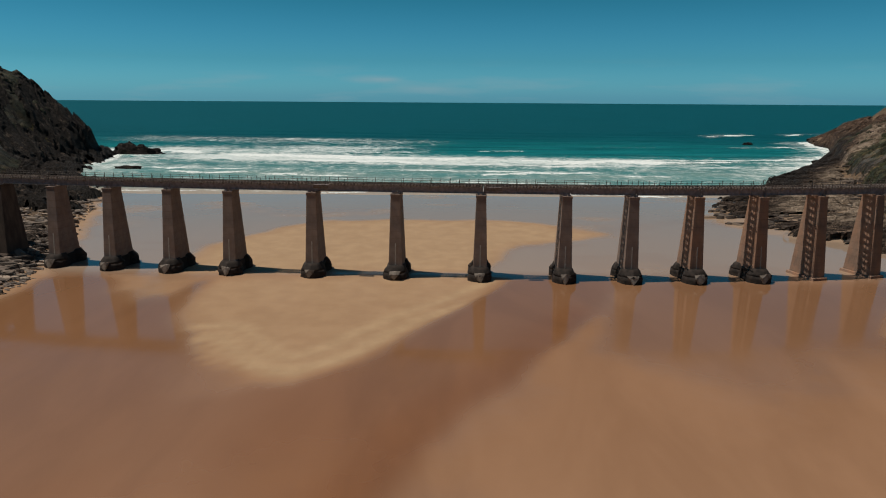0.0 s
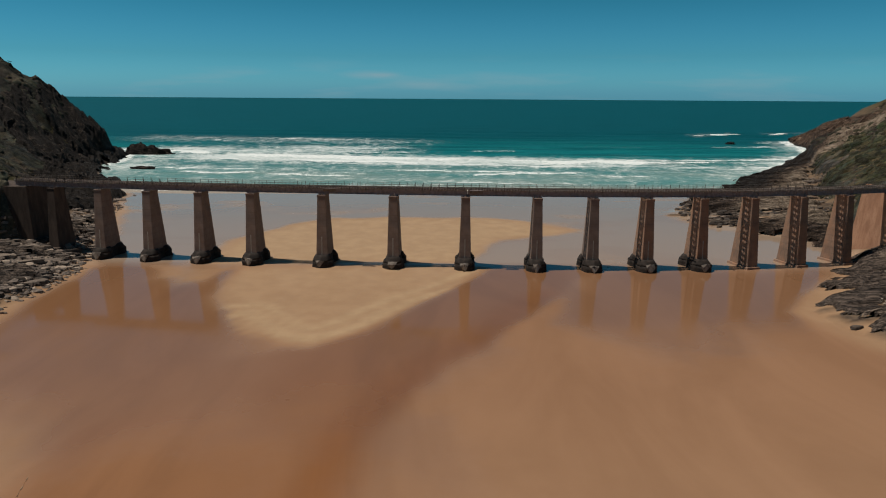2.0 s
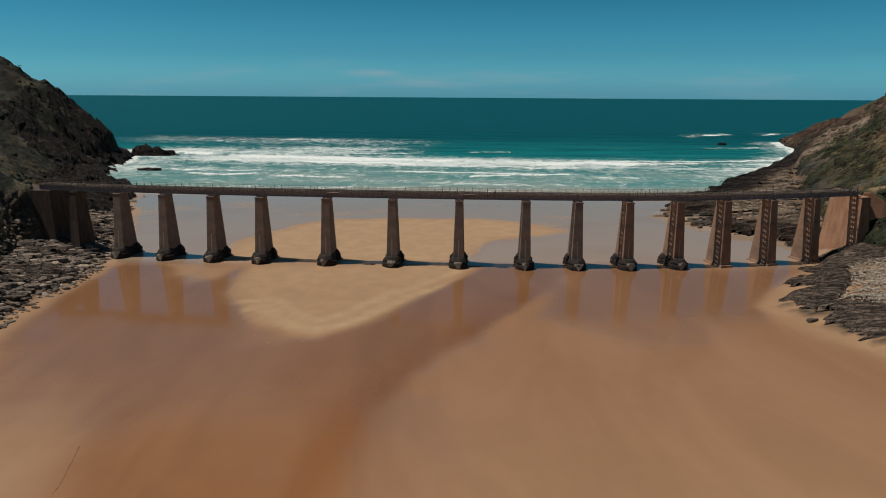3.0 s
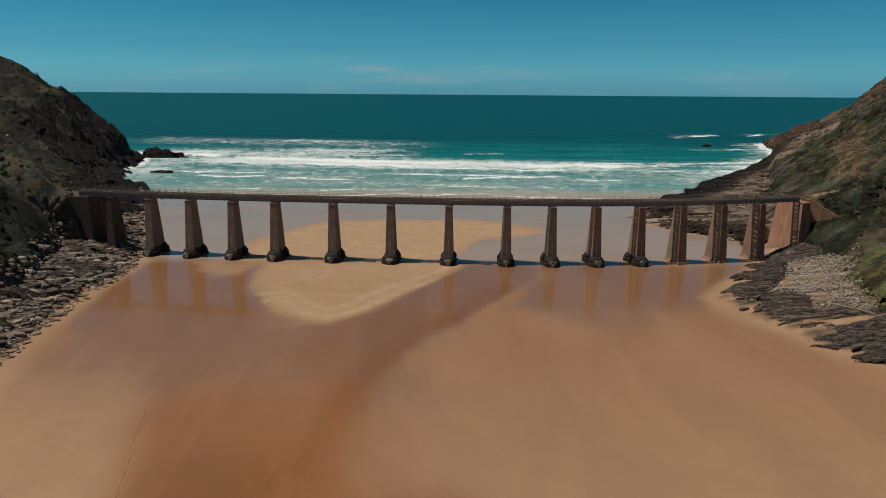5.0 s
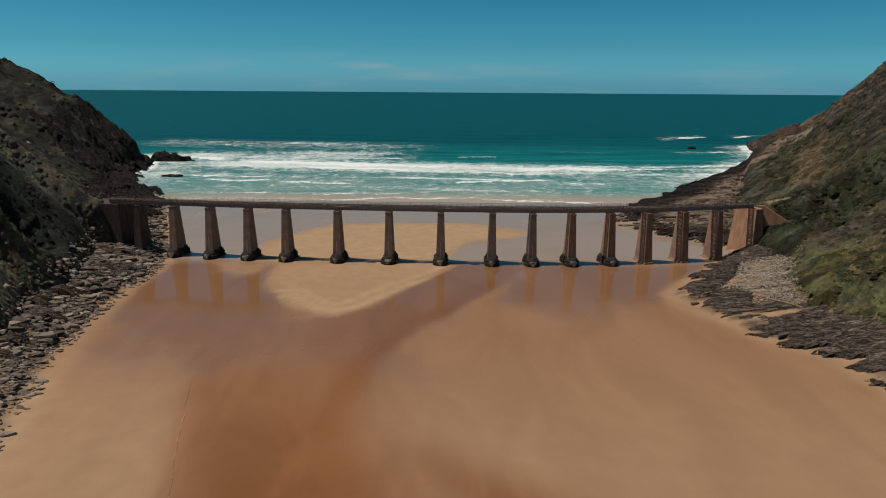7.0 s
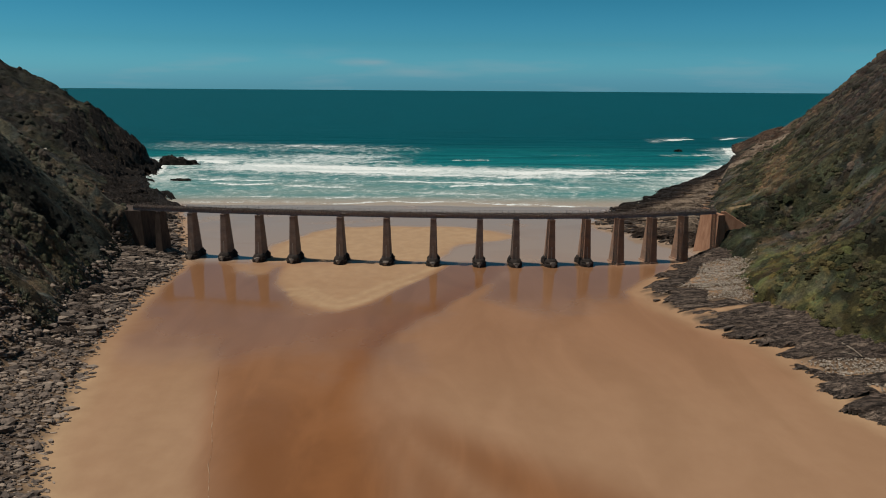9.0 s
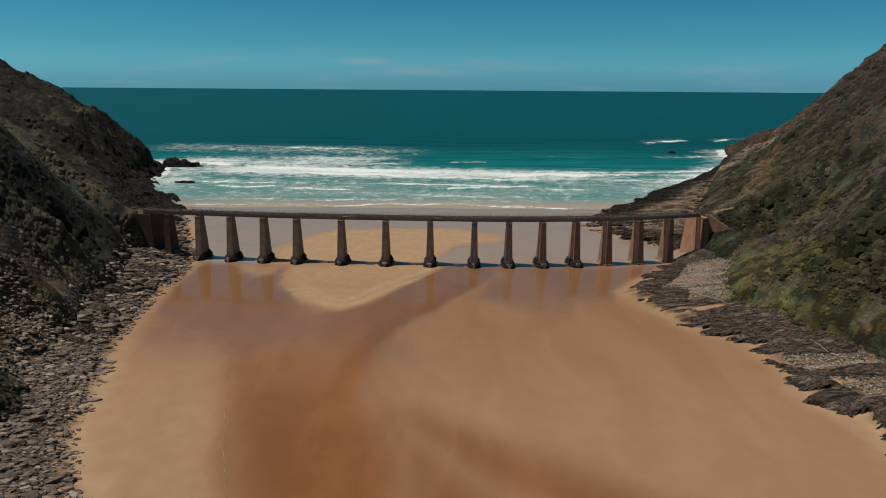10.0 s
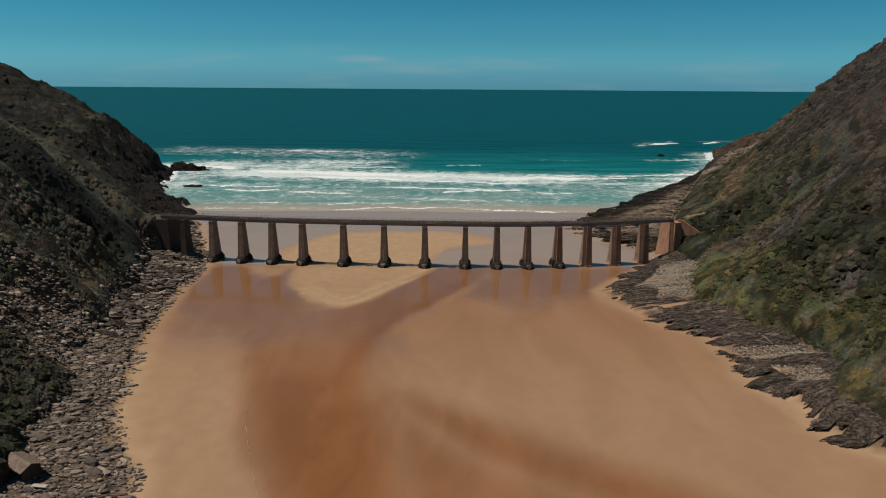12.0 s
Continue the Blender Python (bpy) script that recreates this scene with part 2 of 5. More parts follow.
def shelf_material(name, dark, light, pale):
    n = Nodes(name)
    soaked, bleached, _ = n.attribute("damp")
    bed = n.noise(n.place((0.12, 1.3, 2.5), 0.1), 1.0, 6, 0.65)
    mid, fine = n.noise(n.place((0.6, 1.6, 1.6), 0.1), 0.2, 6, 0.65), n.noise(n.place(), 3.0, 5)
    col = n.mix(n.span(bed, 0.36, 0.64), dark, light)
    col = n.mix(n.span(mid, 0.54, 0.68, 0, 0.85), col, pale)
    col = n.mix(n.span(mid, 0.42, 0.25, 0, 0.5), col, (0.045, 0.034, 0.028))
    col = n.mix(n.span(fine, 0.5, 0.8, 0, 0.4), col, (0.045, 0.033, 0.026))
    seams = n.noise(n.place((0.22, 1.1, 2.2), 0.1), 1.0, 5, 0.7, 0.6)
    crack = n.span(n.math("ABSOLUTE", n.math("SUBTRACT", seams, 0.5)), 0.010, 0.038, 0.75, 0.0)
    col = n.mix(crack, col, (0.012, 0.009, 0.008))
    col = n.mix(n.math("MULTIPLY", bleached, n.span(mid, 0.40, 0.56, 0.25, 0.9)), col, (0.330, 0.255, 0.190))
    col = n.mix(n.math("MULTIPLY", soaked, 0.85), col, (0.014, 0.012, 0.011))
    n.set("Base Color", col)
    n.set("Roughness", n.span(soaked, 0.0, 1.0, 0.85, 0.65))
    n.set("Specular IOR Level", 0.18)
    n.bump(n.math("SUBTRACT", n.math("ADD", n.math("ADD", bed, seams), fine), crack), 0.9, 0.3)
    return n.mat


def leaf_material():
    n = Nodes("coastal_scrub_leaves")
    island = n.node("ShaderNodeNewGeometry").outputs["Random Per Island"]
    p = n.place()
    leaf, clump = n.noise(p, 4.0, 4, 0.7), n.noise(p, 1.1, 5, 0.65)
    tint = n.colour("tint")
    deep = n.mix(1.0, tint, (0.40, 0.42, 0.46), "MULTIPLY")
    bright = n.mix(1.0, tint, (1.55, 1.50, 1.40), "MULTIPLY")
    col = n.mix(n.span(clump, 0.36, 0.62, 0.70, 0.0), tint, deep)
    col = n.mix(n.span(clump, 0.52, 0.72, 0.0, 0.75), col, bright)
    col = n.mix(n.span(leaf, 0.36, 0.58, 0.62, 0.0), col, deep)
    col = n.mix(n.span(island, 0.6, 1, 0, 0.35), col, bright)
    n.set("Base Color", col)
    n.set("Roughness", 0.78)
    n.set("Specular IOR Level", 0.15)
    n.bump(n.math("ADD", leaf, n.math("MULTIPLY", clump, 1.6)), 1.0, 0.35)
    return n.mat


def sea_material():
    n = Nodes("sea_water_with_surf")
    foam, shallow, far = n.attribute("surf")
    p = n.place()
    swell = n.noise(n.place((0.012, 0.05, 1)), 1.0, 4)
    col = n.mix(n.span(far, 0, 1), n.mix(n.span(swell, 0.35, 0.65), (0.003, 0.132, 0.142), (0.009, 0.190, 0.190)), (0.0008, 0.071, 0.084))
    col = n.mix(n.span(swell, 0.5, 0.75, 0, 0.35), col, (0.004, 0.085, 0.098))
    streaks = n.noise(n.place((0.010, 0.11, 1), 0.02), 1.0, 7, 0.7, 0.5)
    col = n.mix(n.span(streaks, 0.42, 0.62, 0.0, 0.55), col, (0.0015, 0.040, 0.046))
    col = n.mix(n.span(streaks, 0.42, 0.28, 0.0, 0.35), col, (0.006, 0.135, 0.140))
    col = n.mix(shallow, col, n.mix(n.span(swell, 0.35, 0.65), (0.090, 0.240, 0.230), (0.195, 0.285, 0.262)))
    strand = n.attribute("wash")[1]
    col = n.mix(strand, col, (0.345, 0.290, 0.235))
    lace = n.noise(n.place((0.075, 0.075, 1), 0.04), 1.0, 8, 0.72, 1.4)
    fine = n.noise(n.place((0.40, 0.40, 1)), 1.0, 6, 0.7, 0.8)
    veil = n.math("ADD", n.math("MULTIPLY", lace, 0.65), n.math("MULTIPLY", fine, 0.35))
    crest = n.span(n.math("ADD", foam, n.math("MULTIPLY", n.math("SUBTRACT", veil, 0.5), 2.3)), 0.39, 0.58, 0.0, 0.96)
    zone = n.attribute("wash")[0]
    wash = n.math("MULTIPLY", n.span(n.math("ADD", veil, n.math("MULTIPLY", zone, 0.22)), 0.52, 0.74, 0.0, 0.78), n.span(zone, 0.02, 0.2))
    white = n.math("MAXIMUM", crest, wash)
    col = n.mix(white, col, n.mix(n.span(fine, 0.3, 0.7), (0.66, 0.73, 0.72), (0.86, 0.88, 0.86)))
    n.set("Base Color", col)
    n.set("Roughness", n.mix(white, (0.42, 0.42, 0.42), (0.8, 0.8, 0.8)))
    n.set("IOR", 1.33)
    n.set("Specular IOR Level", 0.12)
    chop = n.noise(n.place((0.16, 0.42, 1), 0.05), 1.0, 6, 0.6)
    n.bump(n.math("ADD", n.math("MULTIPLY", chop, 1.5), n.math("MULTIPLY", white, 0.5)), 0.55, 0.8)
    return n.mat


M_GROUND = ground_material()
M_CONCRETE = concrete_material("weathered_grey_brown_concrete", (0.135, 0.098, 0.085), (0.235, 0.176, 0.152), 0.16)
M_RUSTY = concrete_material("rust_stained_concrete", (0.185, 0.112, 0.080), (0.310, 0.192, 0.134), 0.62)
M_FOOT = simple_material("dark_tide_stained_concrete", (0.010, 0.008, 0.007), (0.042, 0.031, 0.026), 0.8, 0.85, relief=0.8)
M_PALE = simple_material("pale_worn_concrete", (0.30, 0.27, 0.235), (0.46, 0.42, 0.37), 1.5, 0.9, relief=0.6)
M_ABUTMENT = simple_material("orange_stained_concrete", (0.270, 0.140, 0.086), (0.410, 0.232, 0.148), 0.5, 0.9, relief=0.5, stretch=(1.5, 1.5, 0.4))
# grime, plus the unlit look of the left bridge end put into the colour
M_DARK_WALL = simple_material("grimy_shaded_concrete", (0.042, 0.031, 0.026), (0.098, 0.072, 0.058), 0.5, 0.9, relief=0.5, stretch=(1.5, 1.5, 0.4))
# paler than the caisson: sunlight on its worn front is in this colour
M_NOSE = simple_material("pale_lit_caisson_patch", (0.10, 0.082, 0.07), (0.30, 0.26, 0.225), 1.2, 0.9, relief=0.8)
M_STEEL = simple_material("rust_stained_brown_steel", (0.190, 0.160, 0.162), (0.340, 0.292, 0.292), 1.2, 0.75, 0.0)
M_BOARD = simple_material("dark_tarred_board", (0.050, 0.036, 0.030), (0.125, 0.092, 0.076), 2.0, 0.9, stretch=(1, 6, 6))
M_TIMBER = simple_material("weathered_sleeper_timber", (0.260, 0.220, 0.195), (0.460, 0.400, 0.355), 2.0, 0.9, stretch=(6, 1, 6))
M_PLANK = simple_material("pale_weathered_plank", (0.20, 0.160, 0.130), (0.34, 0.29, 0.245), 2.0, 0.9, stretch=(1, 6, 6))
M_RAIL = simple_material("worn_rail_steel", (0.120, 0.085, 0.066), (0.250, 0.205, 0.175), 2.0, 0.5, 0.7)
M_POST = simple_material("dull_grey_painted_pipe", (0.075, 0.060, 0.052), (0.150, 0.125, 0.110), 2.0, 0.7, 0.3)
M_SLAB = rock_material("bedded_slate_rock", (0.032, 0.024, 0.020), (0.105, 0.078, 0.060), (0.220, 0.170, 0.130))
M_SHELF = shelf_material("stepped_slate_strata", (0.034, 0.027, 0.023), (0.165, 0.124, 0.099), (0.290, 0.222, 0.172))
# headland rock: the hill's shade is put into this darker colour
M_HEADLAND = shelf_material("shade_dark_headland_rock", (0.011, 0.009, 0.008), (0.027, 0.021, 0.018), (0.135, 0.100, 0.076))
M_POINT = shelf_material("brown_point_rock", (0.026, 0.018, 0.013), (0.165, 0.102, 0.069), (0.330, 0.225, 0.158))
M_SHORE = shelf_material("dark_brown_shore_rock", (0.020, 0.014, 0.011), (0.105, 0.073, 0.055), (0.310, 0.220, 0.158))
M_BOULDER = rock_material("brown_grey_boulders", (0.040, 0.031, 0.026), (0.205, 0.154, 0.122), (0.400, 0.315, 0.245), (1.2, 1.2, 2.4))
M_COBBLE = rock_material("pale_grey_cobbles", (0.215, 0.175, 0.138), (0.345, 0.292, 0.235), (0.480, 0.420, 0.350), (1.5, 1.5, 1.5))
M_LEAF = leaf_material()
M_SEA = sea_material()
M_ROOF = simple_material("rust_brown_roof_sheet", (0.115, 0.078, 0.056), (0.215, 0.152, 0.112), 0.9, 0.8, relief=0.5)
M_WHITE = simple_material("whitewashed_plaster", (0.55, 0.53, 0.48), (0.74, 0.72, 0.66), 1.0, 0.9)
M_FOAM = simple_material("dried_sea_foam", (0.36, 0.245, 0.160), (0.44, 0.325, 0.225), 2.0, 0.9)
M_WOOD = simple_material("bleached_pole_timber", (0.17, 0.14, 0.11), (0.30, 0.25, 0.20), 2.0, 0.9, stretch=(5, 5, 0.6))

# ---- the lie of the land ----
# sand's edge, foot of the scrub slope and steepness of the slope along y
L_Y = [-900, -60, -22, 6, 32, 53, 73, 91, 123, 150, 187, 213, 260, 300, 330, 365, 403, 437, 450, 466, 520, 620, 700, 1100]
L_EDGE = [-22, -38, -52, -68, -75, -81, -86.5, -88, -88, -95, -110, -121, -142, -168, -186, -200, -206, -222, -240, -252, -320, -440, -900, -9000]
LF_Y = [-900, -60, -19, -6, 11, 33, 60, 72, 85, 100, 112, 134, 143, 150, 168, 187, 213, 250, 288, 330, 365, 400, 432, 450, 470, 520, 620, 700, 1100]
L_FOOT = [-50, -64, -77, -80, -83, -91, -95, -99, -101, -103, -106, -113, -118, -110, -121, -137, -154, -175, -194, -207, -216, -212, -236, -256, -280, -350, -470, -930, -9030]
LS_Y = [-900, 40, 60, 110, 150, 190, 250, 315, 345, 371, 400, 430, 470, 900]
L_S1 = [0.8, 0.85, 1.02, 1.12, 1.02, 0.8, 0.55, 0.50, 0.70, 1.05, 0.96, 0.9, 0.6, 0.4]
L_S2 = [0.5, 0.7, 0.75, 0.8, 0.76, 0.68, 0.56, 0.52, 0.53, 0.53, 0.53, 0.40, 0.3, 0.2]
R_Y = [-900, -60, -16, -12, -5, 8, 18, 36, 54, 69, 82, 102, 118, 130, 150, 167, 184, 210, 235, 257, 263, 319, 357, 412, 470, 510, 545, 580, 620, 700, 1100]
R_EDGE = [154, 132, 117, 111, 108, 108, 103, 104, 100, 89, 83, 78, 92, 104, 115, 117, 94, 85, 100, 116, 127, 160, 197, 238, 276, 299, 309, 320, 338, 700, 9000]
RF_Y = [-900, -60, 0, 8, 19, 35, 45, 55, 69, 80, 94, 112, 125, 150, 169, 202, 274, 322, 369, 418, 445, 470, 510, 545, 620, 700, 1100]
R_FOOT = [165, 140, 110, 112, 121, 126, 119, 115, 112, 108, 109, 118, 124, 121, 128, 142, 177, 201, 226, 248, 266, 284, 304, 314, 352, 730, 9030]
RS_Y = [-900, 0, 45, 80, 125, 150, 200, 300, 400, 470, 900]
R_S1 = [0.7, 0.75, 0.75, 0.75, 0.75, 0.71, 0.68, 0.60, 0.45, 0.37, 0.36]
R_S2 = [0.6, 0.62, 0.62, 0.68, 0.84, 0.98, 1.02, 0.97, 0.94, 0.6, 0.3]
L_CLIFF = ([-900, 45, 62, 132, 150, 200, 360, 395, 425, 460, 900], [0, 0, 1, 2, 2, 0, 0, 7, 6, 0, 0])
R_CLIFF = ([-900, 140, 155, 330, 372, 400, 432, 475, 520, 565, 610, 900], [0, 0, 4, 4, 5, 6, 6, 5, 5, 4, 0, 0])
SHELF = ([-900, 140, 175, 900], [4.0, 4.0, 2.0, 2.0])     # height of the rock shelf at the foot of the slopes
RAVINE_AT = [30, 44, 56, 65, 75, 82, 90, 100, 108, 114, 121, 130, 149, 160, 175]
RAVINE = [0, -4, 5, -4, 6, -1, 8, -3, -11, -9, 0, 4, 3, 0, 0]
SEA_LEVEL = -0.6


def side(x, y, edges, feet, steps, sign):
    """Height of one bank above the sand, how far a place lies past the sand's edge, and past the slope's foot."""
    wob = 5 * (fbm(x * 0.05, y * 0.05, 3, 7) - 0.5)
    e = np.interp(y, *edges) + wob
    f = np.interp(y, *feet) + wob * 1.4
    d_edge = (x - e) * sign
    d_foot = (x - f) * sign
    width = np.maximum((f - e) * sign, 2.0)
    shelf = np.interp(y, *SHELF) * np.clip(d_edge / width, 0, 1) ** 0.8
    s1, s2 = np.interp(y, *steps[0]), np.interp(y, *steps[1])
    up = s1 * np.clip(d_foot, 0, 40) + s2 * np.clip(d_foot - 40, 0, 70) + 0.35 * np.clip(d_foot - 110, 0, 150)
    up = up + np.interp(y, *steps[2]) * smooth(0, 5, d_foot)
    return shelf + up, d_edge, d_foot


def bed(y):
    """Level of the sand: flat in the lagoon, falling gently below the sea."""
    return -0.9 * smooth(190, 300, y) - 9.0 * smooth(300, 700, y)


TRACK = [(119, 147.2), (131, 153.5), (146, 163), (160, 170)]
TRACK_LEFT = [(-108, 149.3), (-116, 152.2), (-127, 160), (-140, 180), (-160, 215), (-185, 262)]


def off_line(x, y, line):
    best = np.full(np.shape(x), 1e9)
    for (ax, ay), (bx, by) in zip(line, line[1:]):
        ex, ey = bx - ax, by - ay
        t = np.clip(((x - ax) * ex + (y - ay) * ey) / (ex * ex + ey * ey), 0, 1)
        best = np.minimum(best, np.hypot(x - ax - t * ex, y - ay - t * ey))
    return best


def land(x, y):
    """Height of the ground, and the masks of rock, scrub and path."""
    x, y = np.asarray(x, float), np.asarray(y, float)
    lz, le, lf = side(x, y, (L_Y, L_EDGE), (LF_Y, L_FOOT), ((LS_Y, L_S1), (LS_Y, L_S2), L_CLIFF), -1)
    rz, re, rf = side(x, y, (R_Y, R_EDGE), (RF_Y, R_FOOT), ((RS_Y, R_S1), (RS_Y, R_S2), R_CLIFF), 1)
    e, f = np.maximum(le, re), np.maximum(lf, rf)
    base = bed(y)
    z = base * (1 - smooth(0, 6, e)) + lz + rz
    hill = smooth(0, 30, f)
    z = z + hill * (12 * (fbm(x * 0.012, y * 0.040 + x * 0.012, 3, 3) - 0.5) + (9 - 6 * (x < 0) * smooth(200, 150, y)) * (fbm(x * 0.05, y * 0.07, 3, 5) - 0.5))
    bench = (x > 0) * smooth(78, 98, y) * smooth(152, 136, y)
    z = z - 6.5 * bench * smooth(5, 24, f) * smooth(62, 28, f) + 3.0 * (x > 0) * smooth(55, 72, y) * smooth(140, 110, y) * smooth(28, 60, f)
    # spurs and ravines that run down the shaded hill, the deepest beside the bridge
    z = z + np.interp(y - 0.3 * (x + 115), RAVINE_AT, RAVINE) * (x < 0) * smooth(0, 14, f) * smooth(110, 60, f)
    rocky = smooth(-0.5, 2.5, e) * (1 - smooth(0, 6, f))
    z = z + rocky * 1.6 * (fbm(x * 0.05, y * 0.30 + x * 0.03, 4, 11) - 0.45)
    for line, level in ((TRACK, 19.3), (TRACK_LEFT, 19.3)):
        near = 1 - smooth(2.0, 9.0, off_line(x, y, line))
        z = z + (level - z) * near * smooth(7.0, 13.0, z)
    path = (1 - smooth(0.8, 1.8, off_line(x, y, TRACK))) * smooth(18.4, 19.0, z)
    return z, rocky, smooth(0, 6, f), path, e, f


def graded(lo, a, b, hi, step, grow=1.28):
    """Even steps from a to b, growing ones out to lo and hi."""
    mid = list(np.arange(a, b + 0.5 * step, step))
    out, s, v = [], step, mid[-1]
    while v < hi:
        s *= grow
        v = min(v + s, hi)
        out.append(v)
    back, s, v = [], step, a
    while v > lo:
        s *= grow
        v = max(v - s, lo)
        back.append(v)
    return np.array(back[::-1] + mid + out)


def sheet(xs, ys):
    gx, gy = np.meshgrid(xs, ys)
    nx, ny = len(xs), len(ys)
    i = np.arange(nx * ny).reshape(ny, nx)
    faces = np.stack([i[:-1, :-1], i[:-1, 1:], i[1:, 1:], i[1:, :-1]], -1).reshape(-1, 4)
    return gx.ravel(), gy.ravel(), faces


def build_ground():
    gx, gy, faces = sheet(graded(-4900, -330, 360, 4900, 1.9), graded(-4900, -90, 480, 4190, 1.9))
    z, rock, scrub, path, e, f = land(gx, gy)
    z = z + 0.10 * (fbm(gx * 0.03, gy * 0.03, 3, 21) - 0.5) * (1 - smooth(0, 3, e))
    warp_x = gx + 7 * (fbm(gx * 0.04, gy * 0.04, 3, 31) - 0.5)
    warp_y = gy + 9 * (fbm(gx * 0.04, gy * 0.04, 3, 37) - 0.5)
    bar = inside(warp_x, warp_y, [(-47, 134), (-46, 113), (-39, 99), (-30, 86), (-22, 80), (-14, 87), (-2, 107), (10, 123), (15, 134)], 4)
    bar = np.maximum(bar, 0.7 * inside(warp_x, warp_y, [(-72, 134), (-68, 122), (-58, 116), (-50, 122), (-49, 134)], 5))
    back_bar = inside(warp_x, warp_y, [(-62, 138), (-60, 160), (-56, 171), (-47, 186), (-33, 198), (-15, 203), (12, 202), (29, 195), (44, 183), (38, 177), (30, 173), (21, 168), (15, 158), (12, 150), (6, 138)], 5)
    sx = gx + 3.0 * (fbm(gx * 0.05, gy * 0.05, 3, 41) - 0.5)
    sy = gy + 4.0 * (fbm(gx * 0.05, gy * 0.05, 3, 43) - 0.5)
    # the tannin-brown channel: it hugs a soft bank on the sunny side and spreads as it leaves the bridge
    stream = inside(sx, sy, [(14, 136), (2, 112), (-7, 94), (-20, 82), (-46, 74), (-49, 52), (-45, 36), (-36, 9), (-28, -12), (-22, -28), (0, -90), (20, -320), (60, -320), (24, -90), (6, -30), (4, -8), (-2, 10), (-7, 24), (-8, 38), (-6, 53), (-1, 65), (6, 77), (19, 96), (28, 112), (38, 136)], np.interp(gy, [0, 36, 60, 90], [9.0, 6.0, 3.4, 2.6]))
    stream = stream * np.maximum(smooth(86, 40, sy), smooth(-52, -12, sx)) * smooth(-56, -40, sx + 0.35 * (50 - sy))
    pink = inside(sx, sy, [(-7, 26), (-2, 10), (4, -8), (6, -30), (24, -90), (60, -320), (190, -320), (74, -90), (41, -29), (22, -14), (8, -1)], 9)
    branch_line = off_line(sx, sy, [(-7, 34), (-3, 22), (10, 8), (26, -8), (40, -19), (57, -30), (110, -72), (260, -200)])
    branch = 1 - smooth(0.0, np.interp(gx, [0, 40], [10.0, 15.0]), branch_line)
    patchy = 0.86 + 0.14 * smooth(0.35, 0.6, fbm(gx * 0.05, gy * 0.022, 3, 83))
    deep = np.interp(gy, [-40, -10, 12, 30, 50, 66, 80, 95, 130], [1.0, 0.98, 0.94, 0.84, 0.76, 0.78, 0.70, 0.50, 0.46])
    thread = 1 - smooth(1.0, 7.0, off_line(sx, sy, [(24, 112), (14, 94), (3, 78), (-5, 66), (-10, 52), (-12, 38), (-11, 24)]))
    deep = np.clip(deep + 0.22 * thread, 0, 1)
    left_dry = inside(warp_x, warp_y, [(-88, 60), (-52, 53), (-38, 15), (-31, -12), (-22, -26), (0, -90), (20, -320), (-80, -320), (-80, 0)], 2.2)
    stream_amount = np.maximum(np.maximum(stream * deep, 0.76 * pink), 0.80 * branch * smooth(30, -6, gy)) * patchy * (1 - 0.85 * left_dry * smooth(52, 34, gy))
    damp_flats = 0.22 * smooth(5, 45, gy) * smooth(130, 108, gy)
    stream = np.maximum(stream, 0.7 * np.maximum(pink, branch))
    left_wet = inside(warp_x, warp_y, [(-95, 134), (-45, 134), (-47, 112), (-39, 97), (-33, 66), (-44, 46), (-54, 54), (-80, 76)], 6)
    right_wet = inside(warp_x, warp_y, [(12, 134), (100, 132), (86, 112), (72, 88), (44, 74), (22, 92), (34, 122)], 7)
    beyond = smooth(133, 140, gy)
    bank = smooth(-9, -1, e) * (1 - 0.8 * (gx > 0) * smooth(142, 158, gy))
    edge = off_line(sx, sy, [(16, 128), (0, 108), (-12, 89), (-20, 82), (-29, 85), (-38, 97)])
    rim = (np.exp(-((edge - 2.5) / 1.6) ** 2) + 0.6 * np.exp(-((edge - 7.5) / 1.4) ** 2)) * smooth(0.1, 0.5, bar)
    dry = np.clip(0.66 * bar + 0.70 * rim + 0.22 * smooth(75, 20, gy) * smooth(-10, 15, gx) * (1 - stream) + 0.9 * back_bar * beyond + 0.40 * left_dry * smooth(66, 30, gy) + 0.50 * bank, 0, 1) * (1 - 0.8 * stream)
    wet = np.clip(0.95 * left_wet + 0.80 * right_wet + 0.92 * stream * smooth(36, 76, gy) + beyond * (1 - back_bar), 0, 1)
    wet = wet * (1 - 0.42 * beyond * smooth(0.44, 0.62, fbm(gx * 0.020, gy * 0.06, 4, 97)))
    wet = wet * (1 - np.clip(bar + 0.8 * bank + back_bar * beyond, 0, 1))
    wet = wet * (1 - 0.52 * smooth(102, 88, gy + 8 * (fbm(gx * 0.06, gy * 0.06, 3, 45) - 0.5)) * (1 - beyond))
    # the pools by the piers mirror more than the open flats
    flats = 0.22 + 0.22 * smooth(18, 50, gy) * smooth(125, 100, gy) * smooth(30, -5, gx)
    pools = 0.38 * left_wet + 0.22 * right_wet
    tannin = np.clip(np.maximum(np.maximum(stream_amount, pools), damp_flats) * (1 - 0.9 * dry), 0, 1)
    sand = np.c_[wet + flats * (1 - wet) * (1 - dry), dry, tannin * (1 - beyond)]
    sandy = smooth(0.50 - 0.10 * (gy > 150), 0.58 - 0.08 * (gy > 150), fbm(gx * 0.05, gy * 0.22, 4, 91)) * (gx > 0) * smooth(-2, -7, f)
    rock = rock * (1 - sandy)
    sand[:, 1] = np.maximum(sand[:, 1], 0.6 * smooth(-2, 1, e) * sandy)
    scree = (gx < 0) * smooth(15, 22, gy) * smooth(64, 56, gy) * smooth(34, 24, f) * smooth(-1, 2, f)
    scrub, rock = scrub * (1 - scree), np.maximum(rock, scree)
